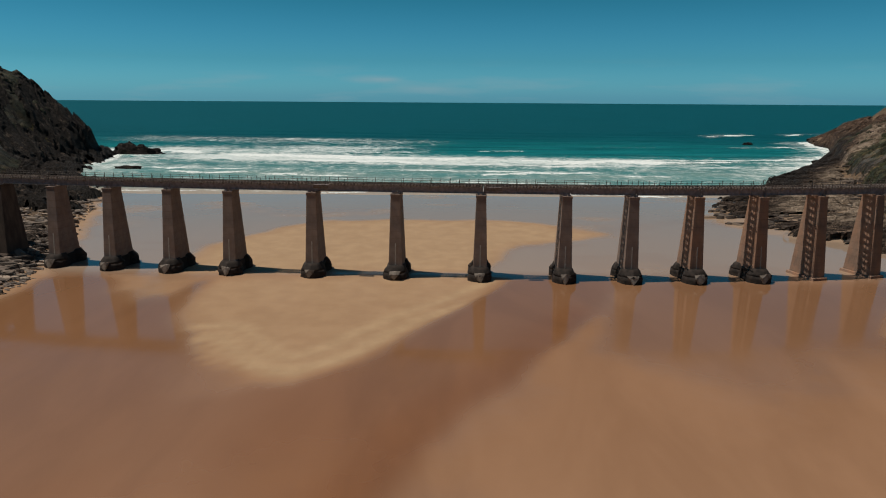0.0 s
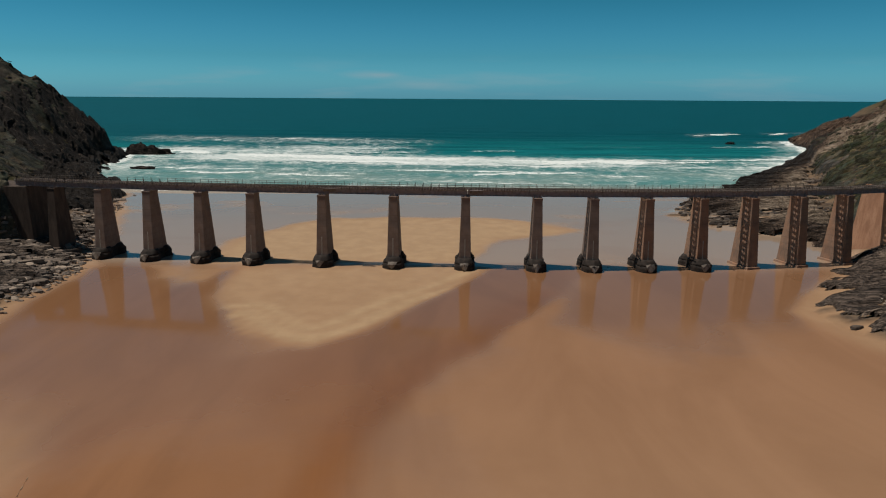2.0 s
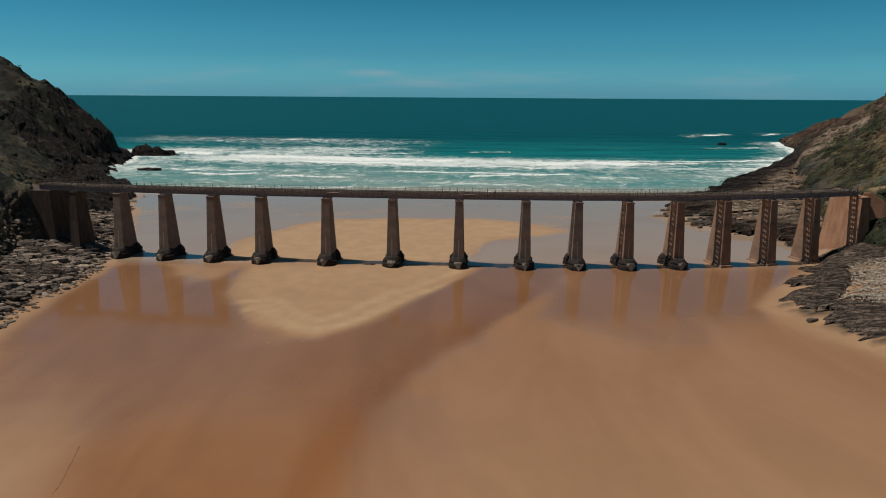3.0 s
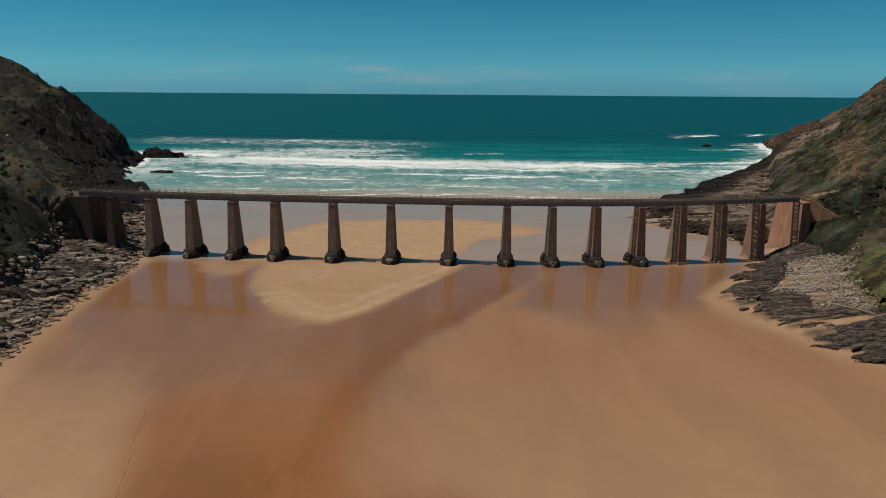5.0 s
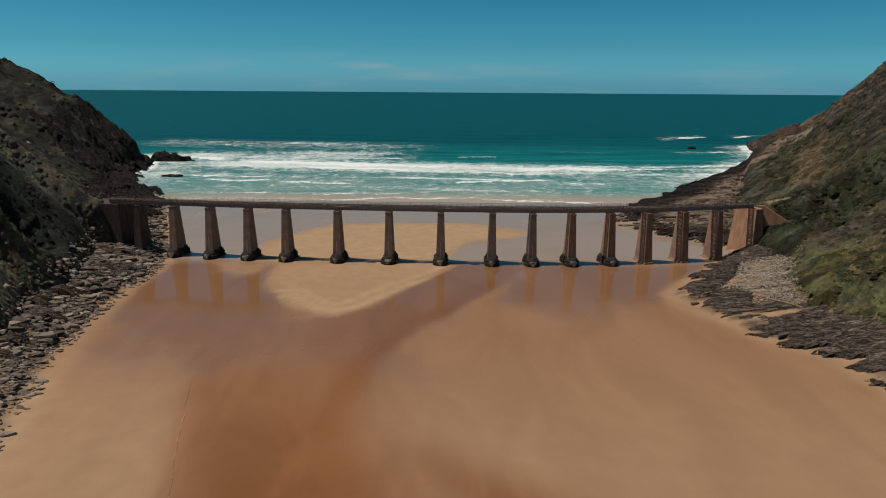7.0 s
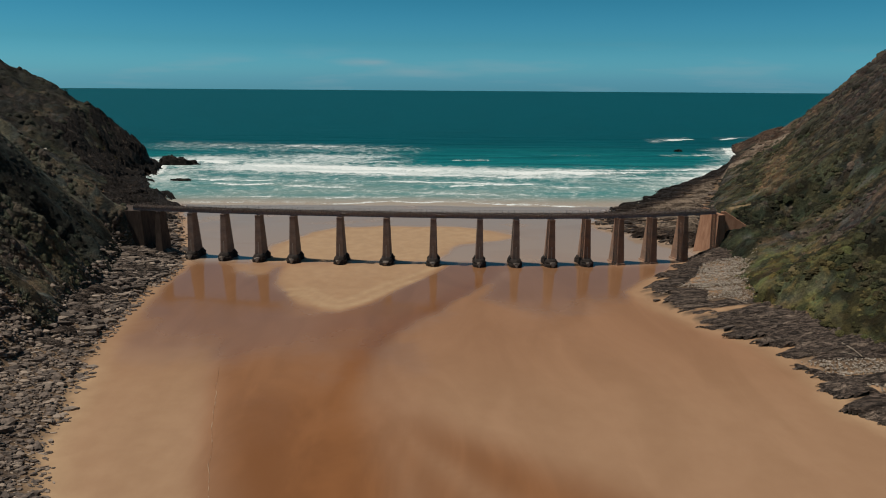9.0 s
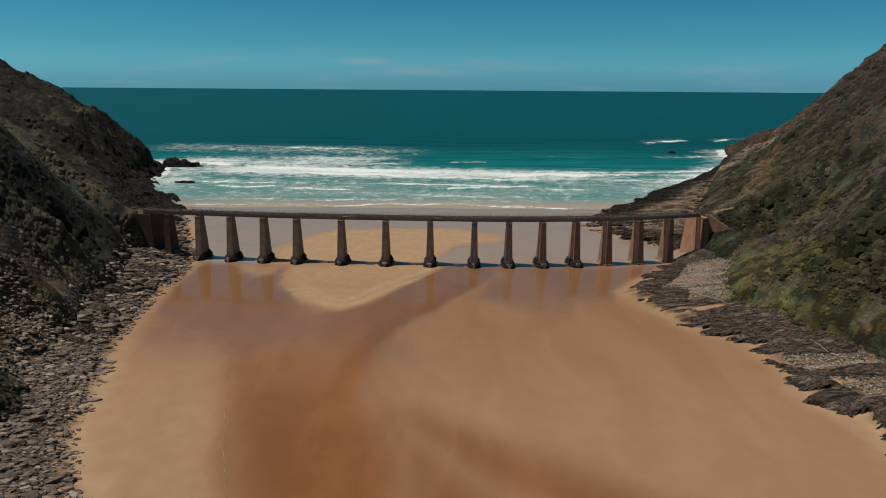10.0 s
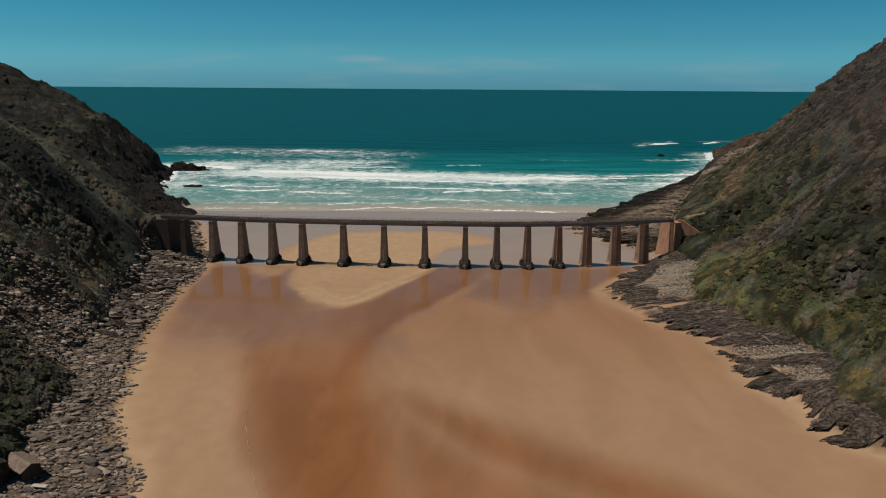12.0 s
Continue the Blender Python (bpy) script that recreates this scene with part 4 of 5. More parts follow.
# ---- rocks ----
def stone_shape(rng, cuts, flat):
    """A rough angular stone: a jittered twelve-sided ball, flattened."""
    bm = bmesh.new()
    bmesh.ops.create_icosphere(bm, subdivisions=cuts, radius=1.0)
    for v in bm.verts:
        v.co = Vector((round(v.co.x * 1.6) / 1.6, round(v.co.y * 1.6) / 1.6, round(v.co.z * 1.4) / 1.4)) * 0.55 + v.co * 0.45
        v.co *= 1 + rng.uniform(-0.18, 0.18)
        v.co.z *= flat
    bm.verts.ensure_lookup_table()
    verts = np.array([v.co[:] for v in bm.verts])
    faces = np.array([[v.index for v in f.verts] for f in bm.faces])
    bm.free()
    return verts, faces


def slab_shape(rng):
    """A flat bedded slab with a ragged outline, about one long, wide and high."""
    n = 9
    ring = [(math.cos(math.tau * i / n) * rng.uniform(0.75, 1.05), math.sin(math.tau * i / n) * rng.uniform(0.7, 1.05)) for i in range(n)]
    verts, faces = [], []
    for z, s in ((-0.6, 1.06), (0.22, 1.0), (0.26, 0.94), (0.5, 0.88)):
        verts += [(x * s + 0.05 * rng.uniform(-1, 1), y * s + 0.05 * rng.uniform(-1, 1), z + rng.uniform(-0.06, 0.06)) for x, y in ring]
    verts.append((0.0, 0.0, 0.52))
    for r in range(3):
        for i in range(n):
            a, b = r * n + i, r * n + (i + 1) % n
            faces += [(a, b, b + n), (a, b + n, a + n)]
    faces += [(3 * n + i, 3 * n + (i + 1) % n, 4 * n) for i in range(n)]
    return np.array(verts), np.array(faces)


def scatter(name, shapes, places, turns, sizes, material, label, category, tints=None, tilts=None, shade_smooth=False, rise=None):
    """Many copies of a few shapes, joined into one thing that nobody could count."""
    vs, fs, cs, base = [], [], [], 0
    which = np.arange(len(places)) % len(shapes)
    for k, (sv, sf) in enumerate(shapes):
        sel = which == k
        m = int(sel.sum())
        if not m:
            continue
        v = sv[None] * sizes[sel][:, None, :]
        if tilts is not None:
            a = tilts[sel][:, None]
            y, z = v[..., 1] * np.cos(a) - v[..., 2] * np.sin(a), v[..., 1] * np.sin(a) + v[..., 2] * np.cos(a)
            v = np.stack([v[..., 0], y, z], -1)
        c, s = np.cos(turns[sel])[:, None], np.sin(turns[sel])[:, None]
        v = np.stack([v[..., 0] * c - v[..., 1] * s, v[..., 0] * s + v[..., 1] * c, v[..., 2]], -1) + places[sel][:, None, :]
        if rise is not None:
            v[..., 2] += ((v[..., :2] - places[sel][:, None, :2]) * rise[sel][:, None, :]).sum(-1)
        f = sf[None] + base + (np.arange(m) * len(sv))[:, None, None]
        vs.append(v.reshape(-1, 3))
        fs.append(f.reshape(-1, sf.shape[1]))
        if tints is not None:
            cs.append(np.repeat(tints[sel], len(sv), 0))
        base += m * len(sv)
    me = raw_mesh(name, np.concatenate(vs), np.concatenate(fs), {"tint": np.concatenate(cs)} if tints is not None else None)
    flat_shade(me, shade_smooth)
    me.materials.append(material)
    return tagged(new(name, me), label, category, kind="stuff")


def sprinkle(rng, n, x0, x1, y0, y1):
    return rng.uniform(x0, x1, n), rng.uniform(y0, y1, n)


BANK = [(111, 127), (126, 131), (128, 125), (119, 109), (113, 102), (109, 88), (106, 83), (103, 89), (97, 87), (101, 95), (93, 101), (102, 111)]  # the cobble bank
PATCH = [(103, 43), (124, 38), (125, 32), (107, 34)]
POCKET = [(109, 28), (120, 25), (120, 16), (112, 17)]


def build_rocks():
    rng, pick = np.random.default_rng(5), random.Random(8)
    stones = [stone_shape(pick, 1, pick.uniform(0.5, 0.75)) for _ in range(8)]
    slabs = [slab_shape(pick) for _ in range(8)]

    # boulder beach under the shaded hill
    x, y = sprinkle(rng, 138000, -175, -30, -50, 300)
    _, _, _, _, e, f = land(x, y)
    keep = (x < 0) & (e > -3.0) & (f < np.where((y > 12) & (y < 60), 27, 4)) & (np.abs(x - 11) < 0.72 * (y + 150) + 20) & (rng.random(len(x)) < smooth(-5, 4, e + 9 * (fbm(x * 0.09, y * 0.30, 3, 53) - 0.5)) * (0.55 + 0.6 * fbm(x * 0.12, y * 0.12, 3, 51)))
    keep &= rng.random(len(x)) < np.where(y > 160, 0.45, smooth(-52, -34, y))
    x, y = x[keep], y[keep]
    size = 0.26 + 0.46 * rng.random(len(x)) ** 2.4 + 1.1 * rng.random(len(x)) ** np.where(y > 75, 12, 18)
    z = land(x, y)[0] + 0.15 * size
    scatter("boulder_beach", stones, np.c_[x, y, z], rng.normal(0.1, 0.45, len(x)), size[:, None] * np.c_[rng.uniform(1.1, 2.1, len(x)), rng.uniform(0.6, 1.0, len(x)), rng.uniform(0.5, 0.95, len(x))],
            M_BOULDER, "brown-grey angular boulders strewn at the foot of a hillside", "boulders", tilts=rng.normal(0, 0.25, len(x)))

    # bedded rock: sheets of broken steps, with loose slabs lying on them
    def shelf(name, bounds, step, sign, depth, heading, period, rise, label, seed, material=None, reach=0.0, fray=20.0):
        x, y, faces = sheet(np.arange(bounds[0], bounds[1], step), np.arange(bounds[2], bounds[3], step))
        z, _, _, path, e, f = land(x, y)
        q = x * math.cos(heading) + y * math.sin(heading)
        p = -x * math.sin(heading) + y * math.cos(heading)
        out = np.zeros_like(x)
        for k, (per, amp, run) in enumerate(((period * 2.8, rise * 0.9, 26.0), (period, rise * 0.8, 15.0), (period * 0.42, rise * 0.4, 8.0))):
            u = p / per + 4.5 * fbm(q * 0.016, p * 0.022, 3, seed + k) + 0.8 * fbm(q * 0.12, p * 0.25, 3, seed + 7)
            bedno = np.floor(u)
            w = q / run + 5 * lattice(bedno, bedno * 0 + k, seed) + 0.5 * fbm(q * 0.3, p * 0.3, 2, seed + 9)
            saw = u - bedno
            lift = lattice(bedno, np.floor(w), seed + 3 + k)
            out = out + amp * (lift * 1.5 + (1 - saw) * 0.6 - 0.6) * smooth(0.0, 0.10, saw)
        cover = fbm(x * 0.055, y * 0.11, 4, seed + 11)
        top = z + out + (2.4 * (cover - 0.27) if step < 0.4 else 4.0 * (cover - 0.41)) + 1.1 * (fbm(q * 0.03, p * 0.16, 3, seed + 17) - 0.5) + 0.15 * (fbm(x * 0.9, y * 0.9, 3, seed + 13) - 0.5)
        frayed = e + reach + (1.8 if sign > 0 else 1.0) + fray * (fbm(q * 0.04, p * 0.42, 3, seed + 15) - 0.52)
        gone = (1 - smooth(-2.0, 3.6, frayed)) * (2.8 if step < 0.46 else 4.2) + 3.0 * np.maximum(np.maximum(inside(x, y, BANK, 2.5), inside(x, y, PATCH, 2.0)), inside(x, y, POCKET, 2.0)) + smooth(-12, 0, f - (depth if sign > 0 else np.interp(y, [310, 350], [8, depth]))) * 4.0
        rim = np.minimum(np.minimum(x - bounds[0], bounds[1] - x), np.minimum(y - bounds[2], bounds[3] - y))
        gone = gone + smooth(14, 2, rim) * 3.0
        top = top - gone
        used = ((top > z - 0.25) & (x * sign > 0) & (e > -8))[faces].all(1)
        faces = faces[used]
        ids, back = np.unique(faces, return_inverse=True)
        soaked = np.maximum(smooth(np.where(sign > 0, 25, 16), np.where(sign > 0, 13, 5), e + 14 * (fbm(x * 0.06, y * 0.1, 3, seed + 19) - 0.5)) * smooth(225, 265, y) * smooth(560, 460, y), smooth(1.6, 0.5, top) * smooth(160, 185, y))
        me = raw_mesh(name, np.c_[x, y, top][ids], back.reshape(-1, 4), {"damp": np.c_[soaked, smooth(20, 30, e) * smooth(170, 200, y) * (sign > 0) * (y < 400), 0 * soaked][ids]})
        flat_shade(me, False)
        me.materials.append(material or M_SHELF)
        tagged(new(name, me), label, "rock ledges", kind="stuff")

    def slabs_on(name, n, bounds, sign, depth, size, label, heading, seed):
        r = np.random.default_rng(seed)
        x, y = sprinkle(r, n, *bounds)
        _, _, _, _, e, f = land(x, y)
        keep = (x * sign > 0) & (e > -1.5) & (f < depth) & (inside(x, y, BANK, 2) < 0.5) & (r.random(n) < smooth(-3, 3, e) * (0.2 + 0.9 * fbm(x * 0.07, y * 0.2, 3, 61)))
        x, y = x[keep], y[keep]
        m = len(x)
        s = np.c_[size * (0.4 + 1.6 * r.random(m) ** 2.5), size * r.uniform(0.25, 0.7, m), size * r.uniform(0.15, 0.5, m)]
        z = land(x, y)[0] + 0.35
        scatter(name, slabs, np.c_[x, y, z], heading + r.normal(0, 0.5, m), s, M_SLAB, label, "rock slabs", tilts=r.normal(-0.05, 0.08, m))

    shelf("rock_ledges", (72, 138, -62, 158), 0.36, 1, 11, 0.04, 1.7, 0.30, "dark bedded slate ledges dipping into tan beach sand", 201)
    shelf("far_shore_ledges", (86, 262, 150, 440), 0.5, 1, 4, 0.12, 3.4, 0.85, "dark wave-cut slate ledges along the shore behind the bridge", 202, M_SHORE, -2.0, 26.0)
    shelf("shaded_ledges", (-126, -62, 38, 200), 0.45, -1, 8, 0.02, 2.2, 0.65, "dark flat rock ledges at the sand's edge below the hill", 203, None, -6.0)
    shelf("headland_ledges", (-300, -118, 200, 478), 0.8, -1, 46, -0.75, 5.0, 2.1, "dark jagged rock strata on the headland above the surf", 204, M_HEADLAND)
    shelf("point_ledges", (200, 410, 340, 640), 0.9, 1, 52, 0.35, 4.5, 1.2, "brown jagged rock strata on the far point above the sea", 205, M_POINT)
    slabs_on("loose_slabs", 320, (74, 140, -60, 150), 1, 3, 1.3, "dark loose slate slabs lying on ledges", 0.06, 71)
    slabs_on("far_loose_slabs", 3600, (90, 270, 145, 440), 1, 8, 2.1, "dark loose slabs on the shore behind the bridge", 0.3, 72)
    slabs_on("shaded_slabs", 1100, (-125, -60, 60, 240), -1, 1, 2.3, "dark loose slabs among boulders below the shaded hill", 0.05, 73)

    # pale cobble bank
    x, y = sprinkle(rng, 12500, 90, 130, 78, 132)
    bank = inside(x, y, BANK, 3)
    keep = rng.random(len(x)) < bank
    x, y = x[keep], y[keep]
    x2, y2 = sprinkle(rng, 3600, 100, 127, 13, 46)
    keep = rng.random(len(x2)) < np.maximum(inside(x2, y2, PATCH, 2), inside(x2, y2, POCKET, 2))
    x, y = np.r_[x, x2[keep]], np.r_[y, y2[keep]]
    size = 0.13 + 0.24 * rng.random(len(x)) ** 2.5
    scatter("cobble_bank", stones[:4], np.c_[x, y, land(x, y)[0] + 0.35], rng.uniform(0, 6.28, len(x)), size[:, None] * np.c_[rng.uniform(1, 1.6, len(x)), np.ones(len(x)), np.ones(len(x))],
            M_COBBLE, "bank of pale grey cobbles between ledges and scrub", "cobbles")

    # rocks standing in the surf
    for name, cx, cy, sx, sy, sz, turn, seed in (("sea_rock", -211, 436, 13, 7, 10.5, -0.1, 1), ("sea_rock", -199, 434, 11, 4.5, 5.6, 0.1, 2), ("sea_rock", -171, 349, 7, 2.2, 1.3, 0.05, 3),
                                                 ("sea_rock", 261, 563, 4, 2.5, 2.0, 0, 4)):
        r = random.Random(seed)
        bm = bmesh.new()
        bmesh.ops.create_icosphere(bm, subdivisions=4, radius=1.0)
        for v in bm.verts:
            q = v.co * 2.2 + Vector((seed * 7, 0, 0))
            v.co *= 1 + 0.38 * noise.fractal(q, 1.0, 2.0, 5)
            v.co.z = 0.55 * v.co.z + 0.45 * round(v.co.z * 5) / 5
        bmesh.ops.transform(bm, matrix=Matrix.Diagonal((sx, sy, sz, 1)), verts=bm.verts)
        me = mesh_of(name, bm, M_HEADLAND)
        ob = new(name, me)
        ob.matrix_basis = pose(cx, cy, SEA_LEVEL - 0.4 * sz + 0.6, 0, 0, math.degrees(turn))
        tagged(ob, "dark jagged rock washed by white surf", "rock", "rocks in the surf")


build_rocks()


# ---- scrub ----
def mounds(x, y, cell, seed):
    """Round bushes of uneven size: their height, 0 in the gaps between them, and a number for each bush."""
    u, v = x / cell, y / cell
    iu, iv = np.floor(u), np.floor(v)
    best, bush = np.full(np.shape(x), -1.0), np.zeros(np.shape(x))
    for du in (-1, 0, 1):
        for dv in (-1, 0, 1):
            cu, cv = iu + du, iv + dv
            px, py = cu + 0.1 + 0.8 * lattice(cu, cv, seed), cv + 0.1 + 0.8 * lattice(cu, cv, seed + 1)
            size = 0.45 + 0.55 * lattice(cu, cv, seed + 2)
            h = size * np.sqrt(np.clip(1 - (np.hypot(u - px, v - py) / (0.95 * size)) ** 2, 0, 1))
            bush = np.where(h > best, lattice(cu, cv, seed + 3), bush)
            best = np.maximum(best, h)
    return best, bush


def thicket(x, y, seed):
    """Where darker, taller bushes crowd together."""
    u, v = x + 0.35 * y, y - 0.2 * x
    return smooth(0.52, 0.60, fbm(u * 0.045, v * 0.085, 4, seed + 31))


def crown(x, y, seed):
    """Height of the scrub's canopy over the ground, and a number for the bush that stands there."""
    wx, wy = x + 1.6 * (fbm(x * 0.5, y * 0.5, 2, seed + 21) - 0.5), y + 1.6 * (fbm(x * 0.5, y * 0.5, 2, seed + 22) - 0.5)
    tall = 0.40 + 0.5 * smooth(0.36, 0.66, fbm(x * 0.035, y * 0.035, 3, seed + 5)) + 0.75 * thicket(x, y, seed)
    big, which = mounds(wx, wy, 8.0, seed)
    low, other = mounds(wx + 31, wy, 3.0, seed + 7)
    return 0.1 + 1.1 * tall * big + 0.8 * low * (0.6 + 0.5 * tall), 0.45 * which + 0.55 * other


def cover(x, y, f, path, sign, seed):
    """How thick the scrub stands, 0 to 1."""
    c = smooth(-0.5, 2.5, f + 5 * (fbm(x * 0.2, y * 0.2, 3, seed + 11) - 0.5)) * (1 - smooth(0.1, 0.4, path))
    bare = fbm(x * 0.05, y * 0.05, 4, seed + 13)
    if sign < 0:
        c = c * 1 - smooth(318, 350, y) * (1 - smooth(6, 24, f + 24 * (bare - 0.5)))
        c = c * (1 - smooth(16, 24, y + 8 * (bare - 0.5)) * smooth(60, 53, y + 10 * (bare - 0.5)) * smooth(32, 22, f + 12 * (bare - 0.5)))
    else:
        c = c * np.where(y > 350, smooth(3, 14, f + 20 * (bare - 0.5)), 1.0)
    track = np.minimum(off_line(x, y, TRACK), off_line(x, y, TRACK_LEFT))
    c = c * smooth(-39, -29, y + 8 * (bare - 0.5))
    return c * (0.72 + 0.28 * smooth(0.22, 0.42, bare)) * smooth(1.2, 4.5, track)


def scrub_tint(x, y, f, sign, seed):
    tone = fbm(x * 0.028, y * 0.028, 4, seed + 3)[:, None]
    spot = fbm(x * 0.22, y * 0.22, 3, seed + 4)[:, None]
    olive, green, brown, lime, grey = (np.array(c) for c in ((0.140, 0.112, 0.046), (0.072, 0.080, 0.032), (0.125, 0.093, 0.075), (0.186, 0.168, 0.038), (0.150, 0.124, 0.098)))
    tint = olive + (green - olive) * smooth(0.50, 0.64, tone) + (brown - olive) * smooth(0.50, 0.36, tone)
    tint = tint + (green * 0.6 - tint) * smooth(0.56, 0.68, spot) * 0.7 + (grey - tint) * smooth(0.44, 0.34, spot) * 0.6
    thick = thicket(x, y, seed)[:, None]
    tint = tint + (green * np.array([0.56, 0.58, 0.64]) - tint) * 0.68 * thick
    if sign > 0:
        low = (smooth(38, 6, f) * smooth(128, 104, y) * (0.45 + 0.55 * smooth(45, 78, y)))[:, None]
        tint = tint + (lime - tint) * low * (0.45 + 0.55 * smooth(0.40, 0.56, spot))
        high = smooth(35, 80, f)[:, None]
        tint = tint + (brown * np.array([0.70, 0.68, 0.70]) - tint) * high * 0.85
        dry_grass = np.maximum(1 - smooth(2, 9, off_line(x, y, [(160, 172), (167, 194), (183, 222), (212, 268)]) + 6 * (spot[:, 0] - 0.5)), 0.35 * smooth(22, 50, f) * smooth(330, 390, y))[:, None]
        tint = tint * 0.88
        tint = tint + (np.array([0.230, 0.142, 0.066]) - tint) * 0.8 * dry_grass
        tint = 0.86 * (0.76 * tint + 0.24 * tint.mean(1, keepdims=True) * np.array([1.12, 1.02, 0.86]))
    else:
        # ravine shade and sunlit crests are put into the tint, with darker bush
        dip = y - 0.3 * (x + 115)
        gully_shade = np.interp(dip, [40, 46, 52, 60, 66, 71, 92, 102, 126, 136, 142], [0, 0.5, 0, 0, 0.6, 0, 0, 1, 1, 0.7, 0])[:, None]
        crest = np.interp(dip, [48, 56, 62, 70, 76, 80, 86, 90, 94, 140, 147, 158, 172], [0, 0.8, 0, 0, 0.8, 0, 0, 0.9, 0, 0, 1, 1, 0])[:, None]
        # the far and upper hill is tinted darker for its shade
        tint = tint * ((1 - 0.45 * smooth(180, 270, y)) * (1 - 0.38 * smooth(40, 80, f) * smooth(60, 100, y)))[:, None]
        ravine_shade_bush = np.array([0.026, 0.030, 0.022])
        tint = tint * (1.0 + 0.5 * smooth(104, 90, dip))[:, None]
        tint = tint + 0.85 * gully_shade * (ravine_shade_bush - tint)
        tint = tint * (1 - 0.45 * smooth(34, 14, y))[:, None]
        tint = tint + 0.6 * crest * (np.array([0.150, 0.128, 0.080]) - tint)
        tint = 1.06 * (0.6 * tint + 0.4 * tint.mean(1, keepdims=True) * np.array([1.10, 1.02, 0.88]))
    return tint


def tuft_shape(rng, sprays):
    """A ragged tuft of small leafy sprays."""
    verts, faces = [], []
    for _ in range(sprays):
        a, h = rng.uniform(0, math.tau), rng.uniform(-0.2, 1.0)
        r = math.sqrt(max(0.0, 1 - max(h, 0) ** 2)) * rng.uniform(0.3, 1.1)
        d = Vector((r * math.cos(a), r * math.sin(a), max(h, 0.05) * 0.7 + 0.05))
        u = d.cross(Vector((rng.gauss(0, 1), rng.gauss(0, 1), rng.gauss(0, 1)))).normalized()
        w = (d + 0.7 * Vector((rng.gauss(0, 1), rng.gauss(0, 1), rng.gauss(0, 1)))).normalized().cross(u).normalized()
        s, k = rng.uniform(0.12, 0.24), len(verts)
        verts += [tuple(d - u * s), tuple(d + w * s * 0.7), tuple(d + u * s), tuple(d - w * s * 0.7)]
        faces += [(k, k + 1, k + 2), (k, k + 2, k + 3)]
    return np.array(verts), np.array(faces)


def bush_shape(rng, cuts=2):
    """A round bush of knobbly leaf clumps, about one across from middle to rim."""
    bm = bmesh.new()
    bmesh.ops.create_icosphere(bm, subdivisions=cuts, radius=1.0)
    shift = Vector((rng.uniform(-50, 50), rng.uniform(-50, 50), rng.uniform(-50, 50)))
    for v in bm.verts:
        v.co *= 1 + 0.36 * noise.noise(v.co * 1.9 + shift) + (0.26 * noise.noise(v.co * 4.6 - shift) if cuts > 2 else 0) + rng.uniform(-0.12, 0.12)
    low = [f for f in bm.faces if f.calc_center_median().z < -0.2]
    bmesh.ops.delete(bm, geom=low, context="FACES")
    bm.verts.index_update()
    verts = np.array([v.co[:] for v in bm.verts])
    faces = np.array([[v.index for v in f.verts] for f in bm.faces])
    bm.free()
    return verts, faces


